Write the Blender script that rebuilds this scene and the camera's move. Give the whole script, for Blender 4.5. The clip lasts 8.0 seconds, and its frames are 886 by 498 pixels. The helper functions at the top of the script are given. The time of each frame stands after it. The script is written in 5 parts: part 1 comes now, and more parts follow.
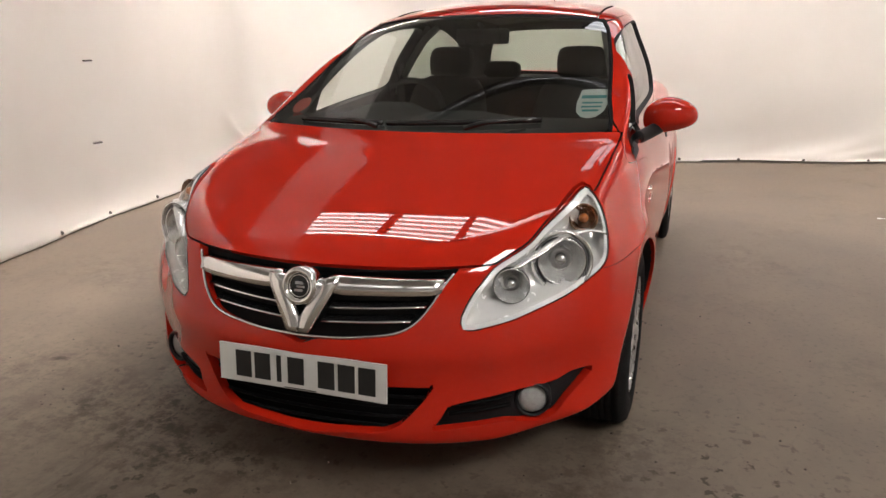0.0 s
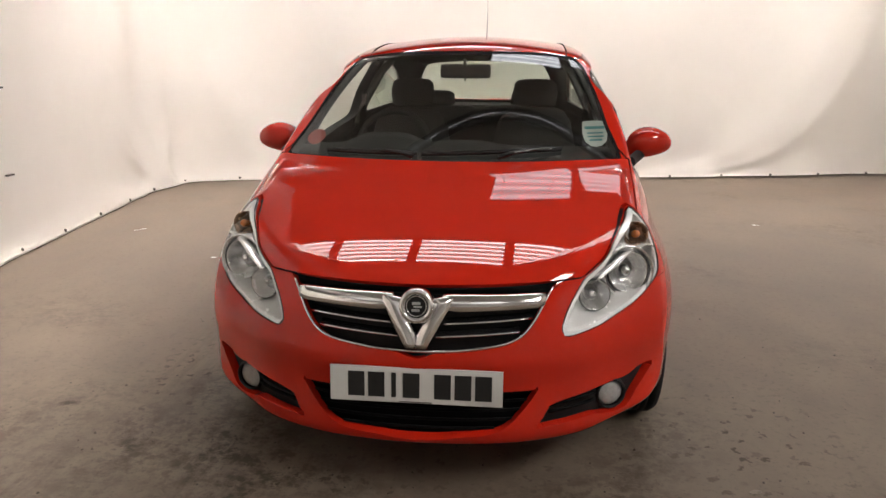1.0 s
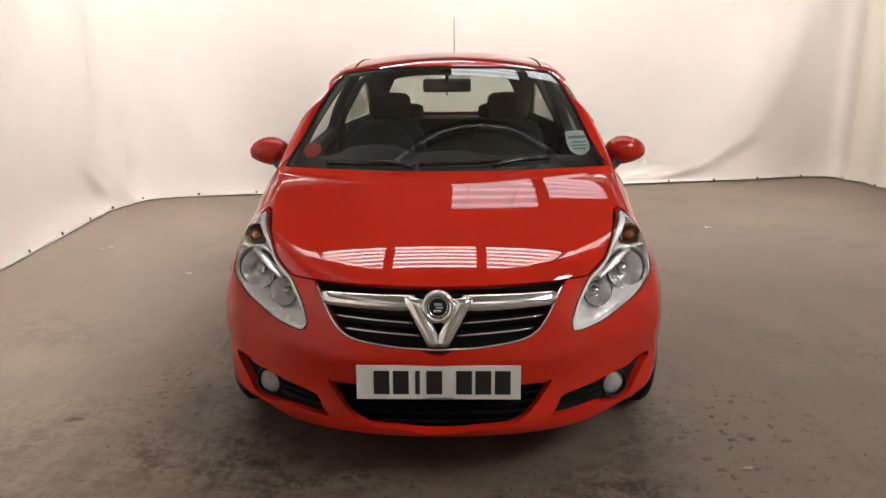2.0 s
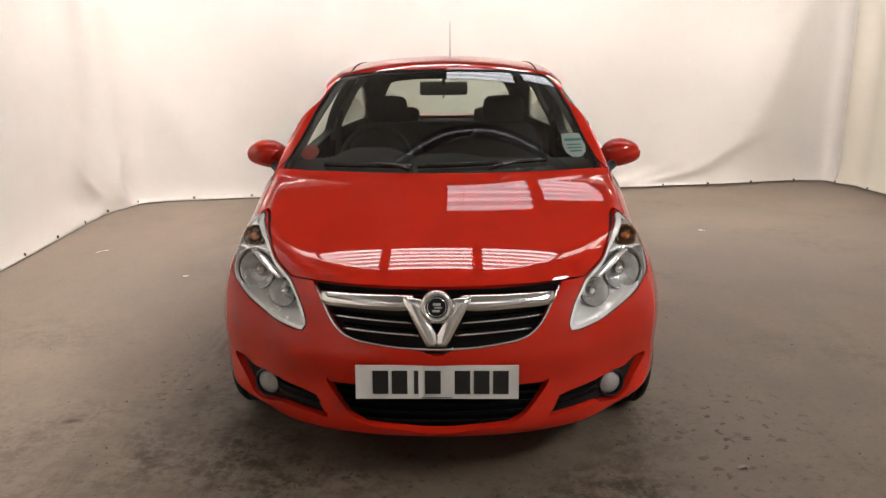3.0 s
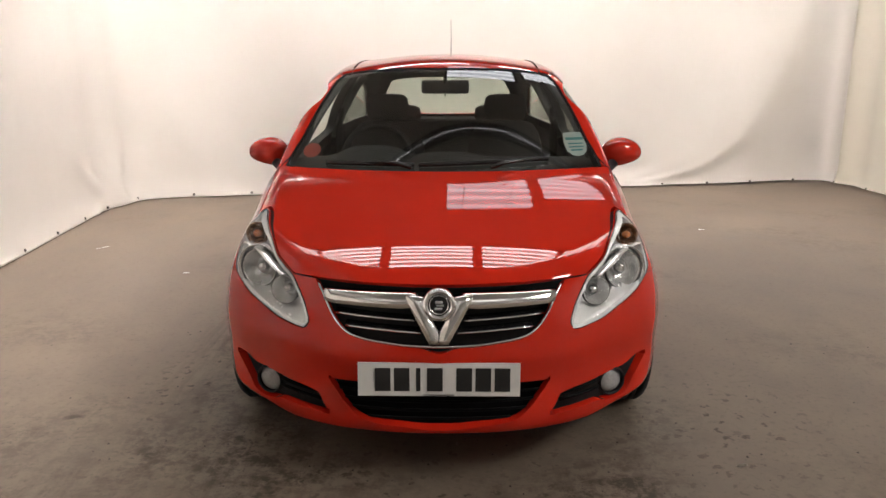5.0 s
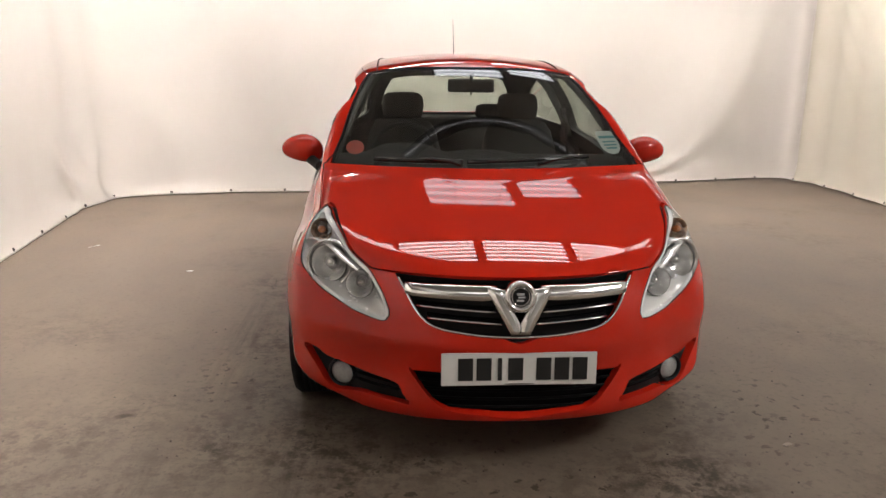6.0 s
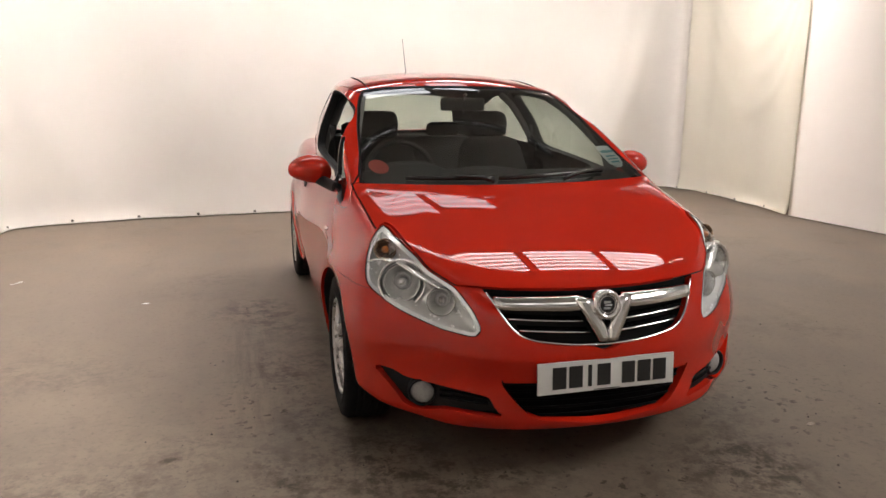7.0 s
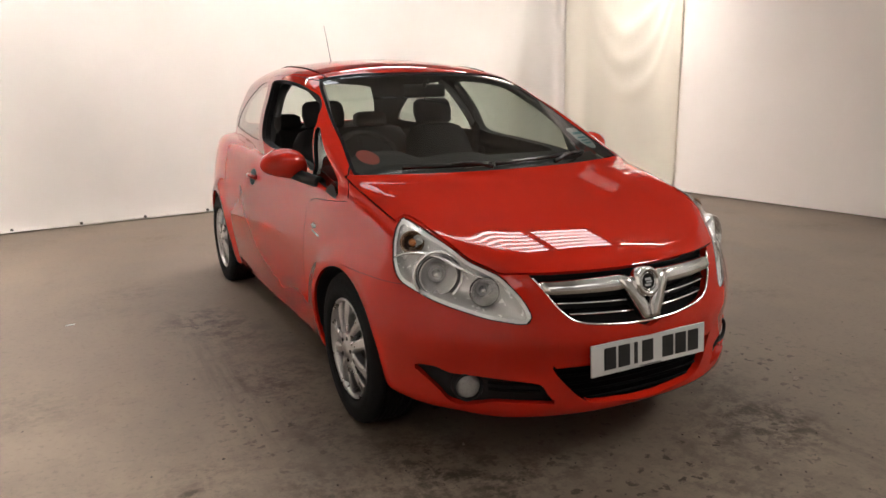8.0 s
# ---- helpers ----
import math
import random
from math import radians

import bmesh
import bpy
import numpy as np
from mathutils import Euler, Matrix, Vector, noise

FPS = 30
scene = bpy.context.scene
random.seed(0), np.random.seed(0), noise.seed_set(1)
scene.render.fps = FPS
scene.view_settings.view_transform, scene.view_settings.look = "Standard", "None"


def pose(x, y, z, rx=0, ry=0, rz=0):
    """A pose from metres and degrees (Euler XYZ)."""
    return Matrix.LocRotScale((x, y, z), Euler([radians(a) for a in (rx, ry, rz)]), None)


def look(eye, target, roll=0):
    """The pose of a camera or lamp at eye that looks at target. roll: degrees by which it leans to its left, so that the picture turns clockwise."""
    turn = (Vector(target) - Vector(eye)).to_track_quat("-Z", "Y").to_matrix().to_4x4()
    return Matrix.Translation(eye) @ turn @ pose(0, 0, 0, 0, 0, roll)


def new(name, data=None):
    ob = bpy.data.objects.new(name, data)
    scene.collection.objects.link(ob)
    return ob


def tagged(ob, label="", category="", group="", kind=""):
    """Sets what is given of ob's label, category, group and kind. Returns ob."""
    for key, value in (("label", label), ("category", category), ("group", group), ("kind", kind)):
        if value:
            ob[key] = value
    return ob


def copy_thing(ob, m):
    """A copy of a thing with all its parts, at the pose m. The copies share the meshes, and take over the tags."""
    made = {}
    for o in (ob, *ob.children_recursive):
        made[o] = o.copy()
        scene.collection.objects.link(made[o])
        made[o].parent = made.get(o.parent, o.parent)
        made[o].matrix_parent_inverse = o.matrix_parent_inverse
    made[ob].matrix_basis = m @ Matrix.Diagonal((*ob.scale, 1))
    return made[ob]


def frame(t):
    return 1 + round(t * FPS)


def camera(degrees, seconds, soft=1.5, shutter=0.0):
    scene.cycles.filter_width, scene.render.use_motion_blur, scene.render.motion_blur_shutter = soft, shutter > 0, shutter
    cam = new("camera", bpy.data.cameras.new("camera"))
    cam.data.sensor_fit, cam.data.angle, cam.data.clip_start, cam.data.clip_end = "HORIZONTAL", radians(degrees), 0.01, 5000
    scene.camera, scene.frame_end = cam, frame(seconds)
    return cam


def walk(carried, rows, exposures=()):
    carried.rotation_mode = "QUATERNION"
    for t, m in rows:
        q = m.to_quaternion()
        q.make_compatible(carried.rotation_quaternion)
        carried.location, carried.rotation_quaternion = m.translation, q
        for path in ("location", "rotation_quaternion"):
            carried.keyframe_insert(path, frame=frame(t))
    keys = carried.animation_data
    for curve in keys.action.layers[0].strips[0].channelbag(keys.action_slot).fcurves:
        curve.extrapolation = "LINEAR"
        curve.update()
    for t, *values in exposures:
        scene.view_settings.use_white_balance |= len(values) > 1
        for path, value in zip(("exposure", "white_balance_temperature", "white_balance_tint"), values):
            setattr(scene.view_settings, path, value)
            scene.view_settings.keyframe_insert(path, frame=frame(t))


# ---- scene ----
cam = camera(62.4, 8.0)
PATH = [
    (0, (0.989, -1.607, 1.297), (0.35, 0.204, 0.74), -0.6),
    (0.5, (0.562, -1.771, 1.335), (0.258, 0.132, 0.8), -0.6),
    (1, (0.295, -1.989, 1.362), (0.088, -0.065, 0.856), 0.2),
    (1.5, (0.1, -2.101, 1.375), (0.015, -0.163, 0.889), -0.5),
    (3, (0.057, -2.166, 1.364), (0.025, -0.22, 0.902), -0.3),
    (3.5, (0.056, -2.172, 1.371), (0.026, -0.226, 0.91), -0.2),
    (4, (0.055, -2.182, 1.366), (0.033, -0.235, 0.91), -0.0),
    (5.3, (0.03, -2.176, 1.367), (-0.001, -0.232, 0.898), 0.1),
    (5.5, (-0.035, -2.198, 1.361), (-0.053, -0.253, 0.897), 0.7),
    (6, (-0.41, -2.244, 1.371), (-0.28, -0.305, 0.899), 0.7),
    (6.5, (-0.776, -2.174, 1.377), (-0.463, -0.256, 0.905), 1.1),
    (7, (-1.191, -2.152, 1.369), (-0.67, -0.268, 0.946), 0.5),
    (7.5, (-1.487, -2.013, 1.347), (-0.792, -0.186, 0.925), 0.5),
    (8, (-1.755, -1.826, 1.341), (-0.862, -0.093, 0.896), -0.9),
]
walk(cam, [(t, look(eye, target, roll)) for t, eye, target, roll in PATH], exposures=[(0.0, 1.25), (8.0, 1.25)])

# ---- light ----
world = bpy.data.worlds.new("hall_air")
scene.world = world
world.use_nodes = True
world.node_tree.nodes["Background"].inputs[0].default_value = (0.9, 0.93, 1.0, 1)
world.node_tree.nodes["Background"].inputs[1].default_value = 0.05
ROOFLIGHT = 15.0      # brightness of the translucent roof sheets
FILL_TUBES = 28.0         # brightness of the fill lamps added along the curtain
HALL = 8.0           # height of the ceiling
DRAPE = 2.9         # height of the curtain round the bay


# ---- materials ----
def material(name):
    m = bpy.data.materials.new(name)
    m.use_nodes = True
    return m, m.node_tree.nodes, m.node_tree.links, m.node_tree.nodes["Principled BSDF"]


def noise_node(n, l, scale, detail=4.0, rough=0.55, stretch=None):
    tex = n.new("ShaderNodeTexNoise")
    tex.inputs["Scale"].default_value = scale
    tex.inputs["Detail"].default_value = detail
    tex.inputs["Roughness"].default_value = rough
    co = n.new("ShaderNodeTexCoord")
    if stretch:
        mp = n.new("ShaderNodeMapping")
        mp.inputs["Scale"].default_value = stretch
        l.new(co.outputs["Object"], mp.inputs["Vector"])
        l.new(mp.outputs["Vector"], tex.inputs["Vector"])
    else:
        l.new(co.outputs["Object"], tex.inputs["Vector"])
    return tex


def ramp_node(n, l, source, *stops):
    r = n.new("ShaderNodeValToRGB")
    e = r.color_ramp.elements
    while len(e) < len(stops):
        e.new(0.5)
    for el, (p, c) in zip(e, stops):
        el.position, el.color = p, (*c, 1) if len(c) == 3 else c
    l.new(source, r.inputs["Fac"])
    return r


def mix_node(n, l, kind, fac, a, b):
    x = n.new("ShaderNodeMix")
    x.data_type, x.blend_type = "RGBA", kind
    for sock, v in ((x.inputs["Factor"], fac), (x.inputs["A"], a), (x.inputs["B"], b)):
        if isinstance(v, (int, float)):
            sock.default_value = v
        elif isinstance(v, tuple):
            sock.default_value = (*v, 1)
        else:
            l.new(v, sock)
    return x


def bump_node(n, l, bsdf, height, strength, distance):
    b = n.new("ShaderNodeBump")
    b.inputs["Strength"].default_value = strength
    b.inputs["Distance"].default_value = distance
    l.new(height, b.inputs["Height"])
    l.new(b.outputs["Normal"], bsdf.inputs["Normal"])
    return b


def plain(name, colour, rough=0.5, metal=0.0, vary=0.12, scale=30.0, bump=0.0, coat=0.0, spec=0.5):
    """Colour with a slight mottle at two scales, and worn gloss."""
    m, n, l, p = material(name)
    big, fine = noise_node(n, l, scale * 0.2, 3), noise_node(n, l, scale, 5)
    both = mix_node(n, l, "MIX", 0.5, big.outputs["Color"], fine.outputs["Color"])
    r = ramp_node(n, l, both.outputs["Result"], (0.3, tuple(c * (1 - vary) for c in colour)), (0.7, tuple(min(1, c * (1 + vary)) for c in colour)))
    l.new(r.outputs["Color"], p.inputs["Base Color"])
    g = ramp_node(n, l, fine.outputs["Fac"], (0.3, (max(0, rough - 0.06),) * 3), (0.7, (min(1, rough + 0.06),) * 3))
    l.new(g.outputs["Color"], p.inputs["Roughness"])
    p.inputs["Metallic"].default_value = metal
    p.inputs["Coat Weight"].default_value = coat
    p.inputs["Specular IOR Level"].default_value = spec
    p.inputs["Coat Roughness"].default_value = 0.03
    if bump:
        bump_node(n, l, p, fine.outputs["Fac"], bump, 0.002)
    return m


def paint_red():
    m, n, l, p = material("red_paint")
    dust, fine = noise_node(n, l, 3.0, 6, 0.65), noise_node(n, l, 220.0, 2)
    c = ramp_node(n, l, dust.outputs["Fac"], (0.3, (0.47, 0.0170, 0.0070)), (0.75, (0.50, 0.0200, 0.0088)))
    l.new(c.outputs["Color"], p.inputs["Base Color"])
    p.inputs["Roughness"].default_value = 0.5
    p.inputs["Specular IOR Level"].default_value = 0.0
    p.inputs["Coat Weight"].default_value = 1.0
    r = ramp_node(n, l, dust.outputs["Fac"], (0.35, (0.018,) * 3), (0.8, (0.026,) * 3))
    l.new(r.outputs["Color"], p.inputs["Coat Roughness"])
    b = n.new("ShaderNodeBump")
    b.inputs["Strength"].default_value, b.inputs["Distance"].default_value = 0.008, 0.0006
    l.new(fine.outputs["Fac"], b.inputs["Height"])
    l.new(b.outputs["Normal"], p.inputs["Coat Normal"])
    return m


def pane(name, tint, gloss=0.02, base=0.035, sharp=5.0):
    """Clear sheet: light passes straight, and the gloss grows towards a glancing view."""
    m, n, l, p = material(name)
    n.remove(p)
    out = n["Material Output"]
    clear, shine, mix = n.new("ShaderNodeBsdfTransparent"), n.new("ShaderNodeBsdfGlossy"), n.new("ShaderNodeMixShader")
    clear.inputs[0].default_value = (*tint, 1)
    shine.inputs["Roughness"].default_value = gloss
    lw = n.new("ShaderNodeLayerWeight")
    lw.inputs["Blend"].default_value = 0.5
    power, scale = n.new("ShaderNodeMath"), n.new("ShaderNodeMath")
    power.operation, power.inputs[1].default_value = "POWER", sharp
    scale.operation = "MULTIPLY_ADD"
    scale.inputs[1].default_value, scale.inputs[2].default_value = 1 - base, base
    l.new(lw.outputs["Facing"], power.inputs[0])
    l.new(power.outputs[0], scale.inputs[0])
    l.new(scale.outputs[0], mix.inputs["Fac"])
    l.new(clear.outputs[0], mix.inputs[1])
    l.new(shine.outputs[0], mix.inputs[2])
    l.new(mix.outputs[0], out.inputs["Surface"])
    return m


def glow(name, colour, strength):
    m, n, l, p = material(name)
    n.remove(p)
    e = n.new("ShaderNodeEmission")
    e.inputs[0].default_value, e.inputs[1].default_value = (*colour, 1), strength
    l.new(e.outputs[0], n["Material Output"].inputs["Surface"])
    return m


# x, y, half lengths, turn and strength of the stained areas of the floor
# the first, widest one also darkens floor that the west lamps overlight
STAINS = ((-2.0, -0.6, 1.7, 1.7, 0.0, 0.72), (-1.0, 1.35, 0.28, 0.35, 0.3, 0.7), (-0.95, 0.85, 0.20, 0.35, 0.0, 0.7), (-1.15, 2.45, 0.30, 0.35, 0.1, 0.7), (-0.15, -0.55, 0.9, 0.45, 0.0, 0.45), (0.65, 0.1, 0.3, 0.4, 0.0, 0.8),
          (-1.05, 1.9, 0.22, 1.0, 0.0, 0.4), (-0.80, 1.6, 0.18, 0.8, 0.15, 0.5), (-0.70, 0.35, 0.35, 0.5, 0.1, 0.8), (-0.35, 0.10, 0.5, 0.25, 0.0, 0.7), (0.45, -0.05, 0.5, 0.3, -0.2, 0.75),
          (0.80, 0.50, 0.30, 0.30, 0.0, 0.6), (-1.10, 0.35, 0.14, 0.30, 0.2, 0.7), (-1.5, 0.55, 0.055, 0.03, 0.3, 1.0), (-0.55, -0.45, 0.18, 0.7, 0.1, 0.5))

TRACKS = ((-0.74, -0.45, 0.16, 1.1, 0.02, 0.8), (-1.35, -0.45, 0.22, 0.9, -0.1, 0.6), (0.72, -0.4, 0.16, 0.9, 0.0, 0.45), (-1.2, 1.5, 0.18, 1.4, 0.05, 0.5))
DRIPS = ((0.1, -0.1, 1.1, 0.7, 0.0, 1.5), (-0.55, -0.15, 0.4, 0.6, 0.0, 1.3), (1.1, 0.5, 0.6, 0.7, 0.0, 1.0), (-1.1, 0.9, 0.35, 1.0, 0.0, 1.0))


def concrete():
    m, n, l, p = material("hall_concrete")
    wide = noise_node(n, l, 0.5, 5, 0.6)
    mid = noise_node(n, l, 2.6, 8, 0.68, (1.0, 0.55, 1.0))
    fine = noise_node(n, l, 38.0, 8, 0.7)
    grit = noise_node(n, l, 240.0, 3, 0.6)
    base = ramp_node(n, l, mid.outputs["Fac"], (0.28, (0.112, 0.087, 0.064)), (0.5, (0.154, 0.122, 0.092)), (0.75, (0.194, 0.157, 0.120)))
    tone = ramp_node(n, l, wide.outputs["Fac"], (0.3, (0.82, 0.82, 0.84)), (0.7, (1.0, 0.99, 0.97)))
    c = mix_node(n, l, "MULTIPLY", 1.0, base.outputs["Color"], tone.outputs["Color"])
    speck = ramp_node(n, l, fine.outputs["Fac"], (0.34, (0.66, 0.65, 0.64)), (0.46, (1, 1, 1)))
    c = mix_node(n, l, "MULTIPLY", 0.85, c.outputs["Result"], speck.outputs["Color"])
    # oil, tyre grime and wet marks: ragged noise inside soft areas of the floor
    spot, near = noise_node(n, l, 8.0, 12, 0.76), noise_node(n, l, 1.1, 4, 0.55)
    ragged = ramp_node(n, l, spot.outputs["Fac"], (0.455, (0, 0, 0)), (0.59, (1, 1, 1)))
    crumb = noise_node(n, l, 17.0, 8, 0.7)
    flecks = ramp_node(n, l, crumb.outputs["Fac"], (0.53, (0, 0, 0)), (0.60, (0.85, 0.85, 0.85)))
    ragged = mix_node(n, l, "LIGHTEN", 1.0, ragged.outputs["Color"], flecks.outputs["Color"])
    patchy = ramp_node(n, l, near.outputs["Fac"], (0.50, (0, 0, 0)), (0.68, (0.42, 0.42, 0.42)))
    area = patchy.outputs["Color"]
    co = n.new("ShaderNodeTexCoord")

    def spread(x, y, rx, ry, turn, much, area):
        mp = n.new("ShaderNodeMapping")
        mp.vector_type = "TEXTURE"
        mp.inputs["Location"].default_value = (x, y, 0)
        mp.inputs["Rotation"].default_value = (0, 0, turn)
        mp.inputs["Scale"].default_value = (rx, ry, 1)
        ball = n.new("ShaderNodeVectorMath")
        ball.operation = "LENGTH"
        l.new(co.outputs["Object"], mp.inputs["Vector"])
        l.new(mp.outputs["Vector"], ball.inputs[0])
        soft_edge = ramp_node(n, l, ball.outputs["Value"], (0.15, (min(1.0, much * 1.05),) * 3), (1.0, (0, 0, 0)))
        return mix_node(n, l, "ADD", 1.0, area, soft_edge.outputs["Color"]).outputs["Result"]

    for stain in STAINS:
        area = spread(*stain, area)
    # long smears drawn out by tyres
    streak = noise_node(n, l, 1.0, 8, 0.7, (26.0, 2.2, 1.0))
    drawn = ramp_node(n, l, streak.outputs["Fac"], (0.44, (0, 0, 0)), (0.62, (0.75, 0.75, 0.75)))
    lanes = (0.0, 0.0, 0.0)
    for track in TRACKS:
        lanes = spread(*track, lanes)
    smear = mix_node(n, l, "MULTIPLY", 1.0, drawn.outputs["Color"], lanes)
    # single oil drops
    drop = n.new("ShaderNodeTexVoronoi")
    drop.voronoi_dimensions = "2D"
    drop.inputs["Scale"].default_value = 15.0
    wob = noise_node(n, l, 30.0, 3, 0.6)
    bent = mix_node(n, l, "ADD", 0.09, co.outputs["Object"], wob.outputs["Color"])
    l.new(bent.outputs["Result"], drop.inputs["Vector"])
    dot = ramp_node(n, l, drop.outputs["Distance"], (0.13, (1, 1, 1)), (0.25, (0, 0, 0)))
    some = ramp_node(n, l, drop.outputs["Color"], (0.50, (0, 0, 0)), (0.58, (1, 1, 1)))
    drips = mix_node(n, l, "MULTIPLY", 1.0, dot.outputs["Color"], some.outputs["Color"])
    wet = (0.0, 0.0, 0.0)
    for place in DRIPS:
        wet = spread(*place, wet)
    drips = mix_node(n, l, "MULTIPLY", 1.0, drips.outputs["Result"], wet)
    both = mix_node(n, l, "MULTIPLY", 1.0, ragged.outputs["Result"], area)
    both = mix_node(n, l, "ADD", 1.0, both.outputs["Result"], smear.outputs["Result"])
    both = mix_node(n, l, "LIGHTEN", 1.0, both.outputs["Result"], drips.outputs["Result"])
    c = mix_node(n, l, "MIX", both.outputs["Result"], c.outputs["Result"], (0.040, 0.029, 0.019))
    l.new(c.outputs["Result"], p.inputs["Base Color"])
    r = ramp_node(n, l, mid.outputs["Fac"], (0.3, (0.55,) * 3), (0.7, (0.75,) * 3))
    l.new(r.outputs["Color"], p.inputs["Roughness"])
    p.inputs["Specular IOR Level"].default_value = 0.35
    h = mix_node(n, l, "MIX", 0.35, fine.outputs["Color"], grit.outputs["Color"])
    bump_node(n, l, p, h.outputs["Result"], 0.25, 0.004)
    return m


def cloth(name, colour, bump=0.25):
    m, n, l, p = material(name)
    wide, crease, weave = noise_node(n, l, 0.7, 4), noise_node(n, l, 2.2, 5, 0.5, (1, 1, 0.5)), noise_node(n, l, 500.0, 2)
    a = ramp_node(n, l, wide.outputs["Fac"], (0.3, tuple(c * 0.93 for c in colour)), (0.7, colour))
    b = ramp_node(n, l, crease.outputs["Fac"], (0.25, (0.98, 0.977, 0.972)), (0.6, (1, 1, 1)))
    c = mix_node(n, l, "MULTIPLY", 0.8, a.outputs["Color"], b.outputs["Color"])
    l.new(c.outputs["Result"], p.inputs["Base Color"])
    p.inputs["Roughness"].default_value = 0.85
    h = mix_node(n, l, "MIX", 0.15, crease.outputs["Color"], weave.outputs["Color"])
    bump_node(n, l, p, h.outputs["Result"], bump, 0.02)
    return m


RED = paint_red()
GLASS = pane("window_glass", (0.80, 0.86, 0.80), 0.02, 0.085, 3.4)
LENS = pane("lamp_lens", (0.93, 0.94, 0.94), 0.03)
FRIT = plain("black_frit", (0.005, 0.005, 0.0055), 0.8, vary=0.2, spec=0.08)
BLACK = plain("black_plastic", (0.010, 0.010, 0.011), 0.55, spec=0.25, vary=0.3, scale=80, bump=0.15)
GLOSS_BLACK = plain("gloss_black", (0.012, 0.012, 0.013), 0.18, vary=0.2)
RUBBER = plain("tyre_rubber", (0.008, 0.008, 0.0085), 0.9, spec=0.15, vary=0.35, scale=60, bump=0.3)
TRIM = plain("dark_trim", (0.010, 0.010, 0.011), 0.7, spec=0.2, vary=0.25, scale=90, bump=0.3)
PILLAR = plain("grey_pillar_trim", (0.09, 0.09, 0.09), 0.6, vary=0.1, scale=90)
SEAT = plain("charcoal_seat_fabric", (0.011, 0.0098, 0.0104), 0.9, vary=0.4, scale=200, bump=0.5)
CHROME = plain("chrome", (0.86, 0.855, 0.85), 0.16, 1.0, vary=0.04, scale=12)
SILVER = plain("silver_alloy", (0.47, 0.47, 0.475), 0.3, 0.85, vary=0.08, scale=20)
REFLECTOR = plain("lamp_reflector", (0.88, 0.88, 0.88), 0.22, 0.75, vary=0.03)
HOUSING = plain("silvered_housing", (0.86, 0.86, 0.86), 0.24, 0.4, vary=0.05)
FOGGED = plain("frosted_fog_lens", (0.36, 0.36, 0.355), 0.35, 0.2, vary=0.35, scale=90, coat=1.0)
SATIN = plain("satin_grey_bezel", (0.42, 0.42, 0.43), 0.35, 0.6, vary=0.08)
FLANGE = plain("bright_flange", (0.95, 0.95, 0.95), 0.2, 0.25, vary=0.03)
BOWL = plain("mirror_bowl", (0.78, 0.78, 0.78), 0.14, 0.85, vary=0.06, scale=110, bump=0.9)
SEAL = plain("dark_lens_seal", (0.025, 0.025, 0.026), 0.4)
POCKET = plain("tinted_reflector", (0.30, 0.19, 0.12), 0.25, 0.7, vary=0.2)
AMBER = plain("amber_bulb", (0.42, 0.12, 0.025), 0.2, vary=0.1, coat=0.6)
BULB = plain("bulb_glass", (0.5, 0.5, 0.52), 0.08, 0.3)
WHITE = plain("white_plate", (0.60, 0.595, 0.575), 0.35, vary=0.05, scale=40)
PRINT = plain("black_print", (0.012, 0.012, 0.012), 0.4)
PAPER = plain("pale_paper", (0.68, 0.72, 0.72), 0.6, vary=0.06)
SMEAR = plain("pale_smear", (0.24, 0.205, 0.17), 0.8)
TEAL = plain("teal_print", (0.05, 0.30, 0.33), 0.6)
DISC_RED = plain("red_disc", (0.50, 0.05, 0.03), 0.5)
CONCRETE = concrete()
CLOTH = cloth("white_backdrop_cloth", (0.90, 0.865, 0.815), 0.12)
CREAM = cloth("cream_drape_cloth", (0.88, 0.84, 0.735), 0.12)
PATCH = cloth("patched_wall", (0.84, 0.81, 0.785), 0.02)
PLASTER = cloth("painted_wall", (0.80, 0.76, 0.715), 0.02)
STEEL = plain("roof_steel", (0.16, 0.155, 0.15), 0.6, vary=0.15, scale=6)
ROOFING = plain("pale_roof_lining", (0.46, 0.445, 0.425), 0.7, vary=0.12, scale=5)
DARKWALL = plain("hall_wall", (0.36, 0.345, 0.325), 0.8, vary=0.1, scale=4)
SHEET = glow("translucent_roof_sheet", (1.0, 0.93, 0.90), ROOFLIGHT * 0.37)
SHEET_FLAT = glow("translucent_sheet_between", (1.0, 0.965, 0.905), ROOFLIGHT * 0.06)
DULL_SHEET = glow("dusty_roof_sheet", (0.95, 0.94, 0.97), ROOFLIGHT * 0.085)
# glow of the next two: fill panels added behind and beside the camera
BACK_FILL = glow("grimy_roof_sheet", (1.0, 0.95, 0.895), ROOFLIGHT * 0.05)
SIDE_FILL = glow("clouded_roof_sheet", (1.0, 0.95, 0.895), ROOFLIGHT * 0.85)
DULL_FLAT = glow("dusty_sheet_between", (0.92, 0.95, 1.0), ROOFLIGHT * 0.05)
STRIP = glow("strip_tube", (1.0, 0.93, 0.82), 14.0)
FILL_TUBE = glow("lamp_tube", (1.0, 0.910, 0.868), FILL_TUBES * 1.0)
LOW_FILL_TUBE = glow("low_lamp_tube", (1.0, 0.910, 0.868), FILL_TUBES * 0.66)
PEG = plain("dull_metal_peg", (0.10, 0.09, 0.08), 0.5, 0.6)
GRIT = plain("grit", (0.06, 0.05, 0.042), 0.8, vary=0.4, scale=60)


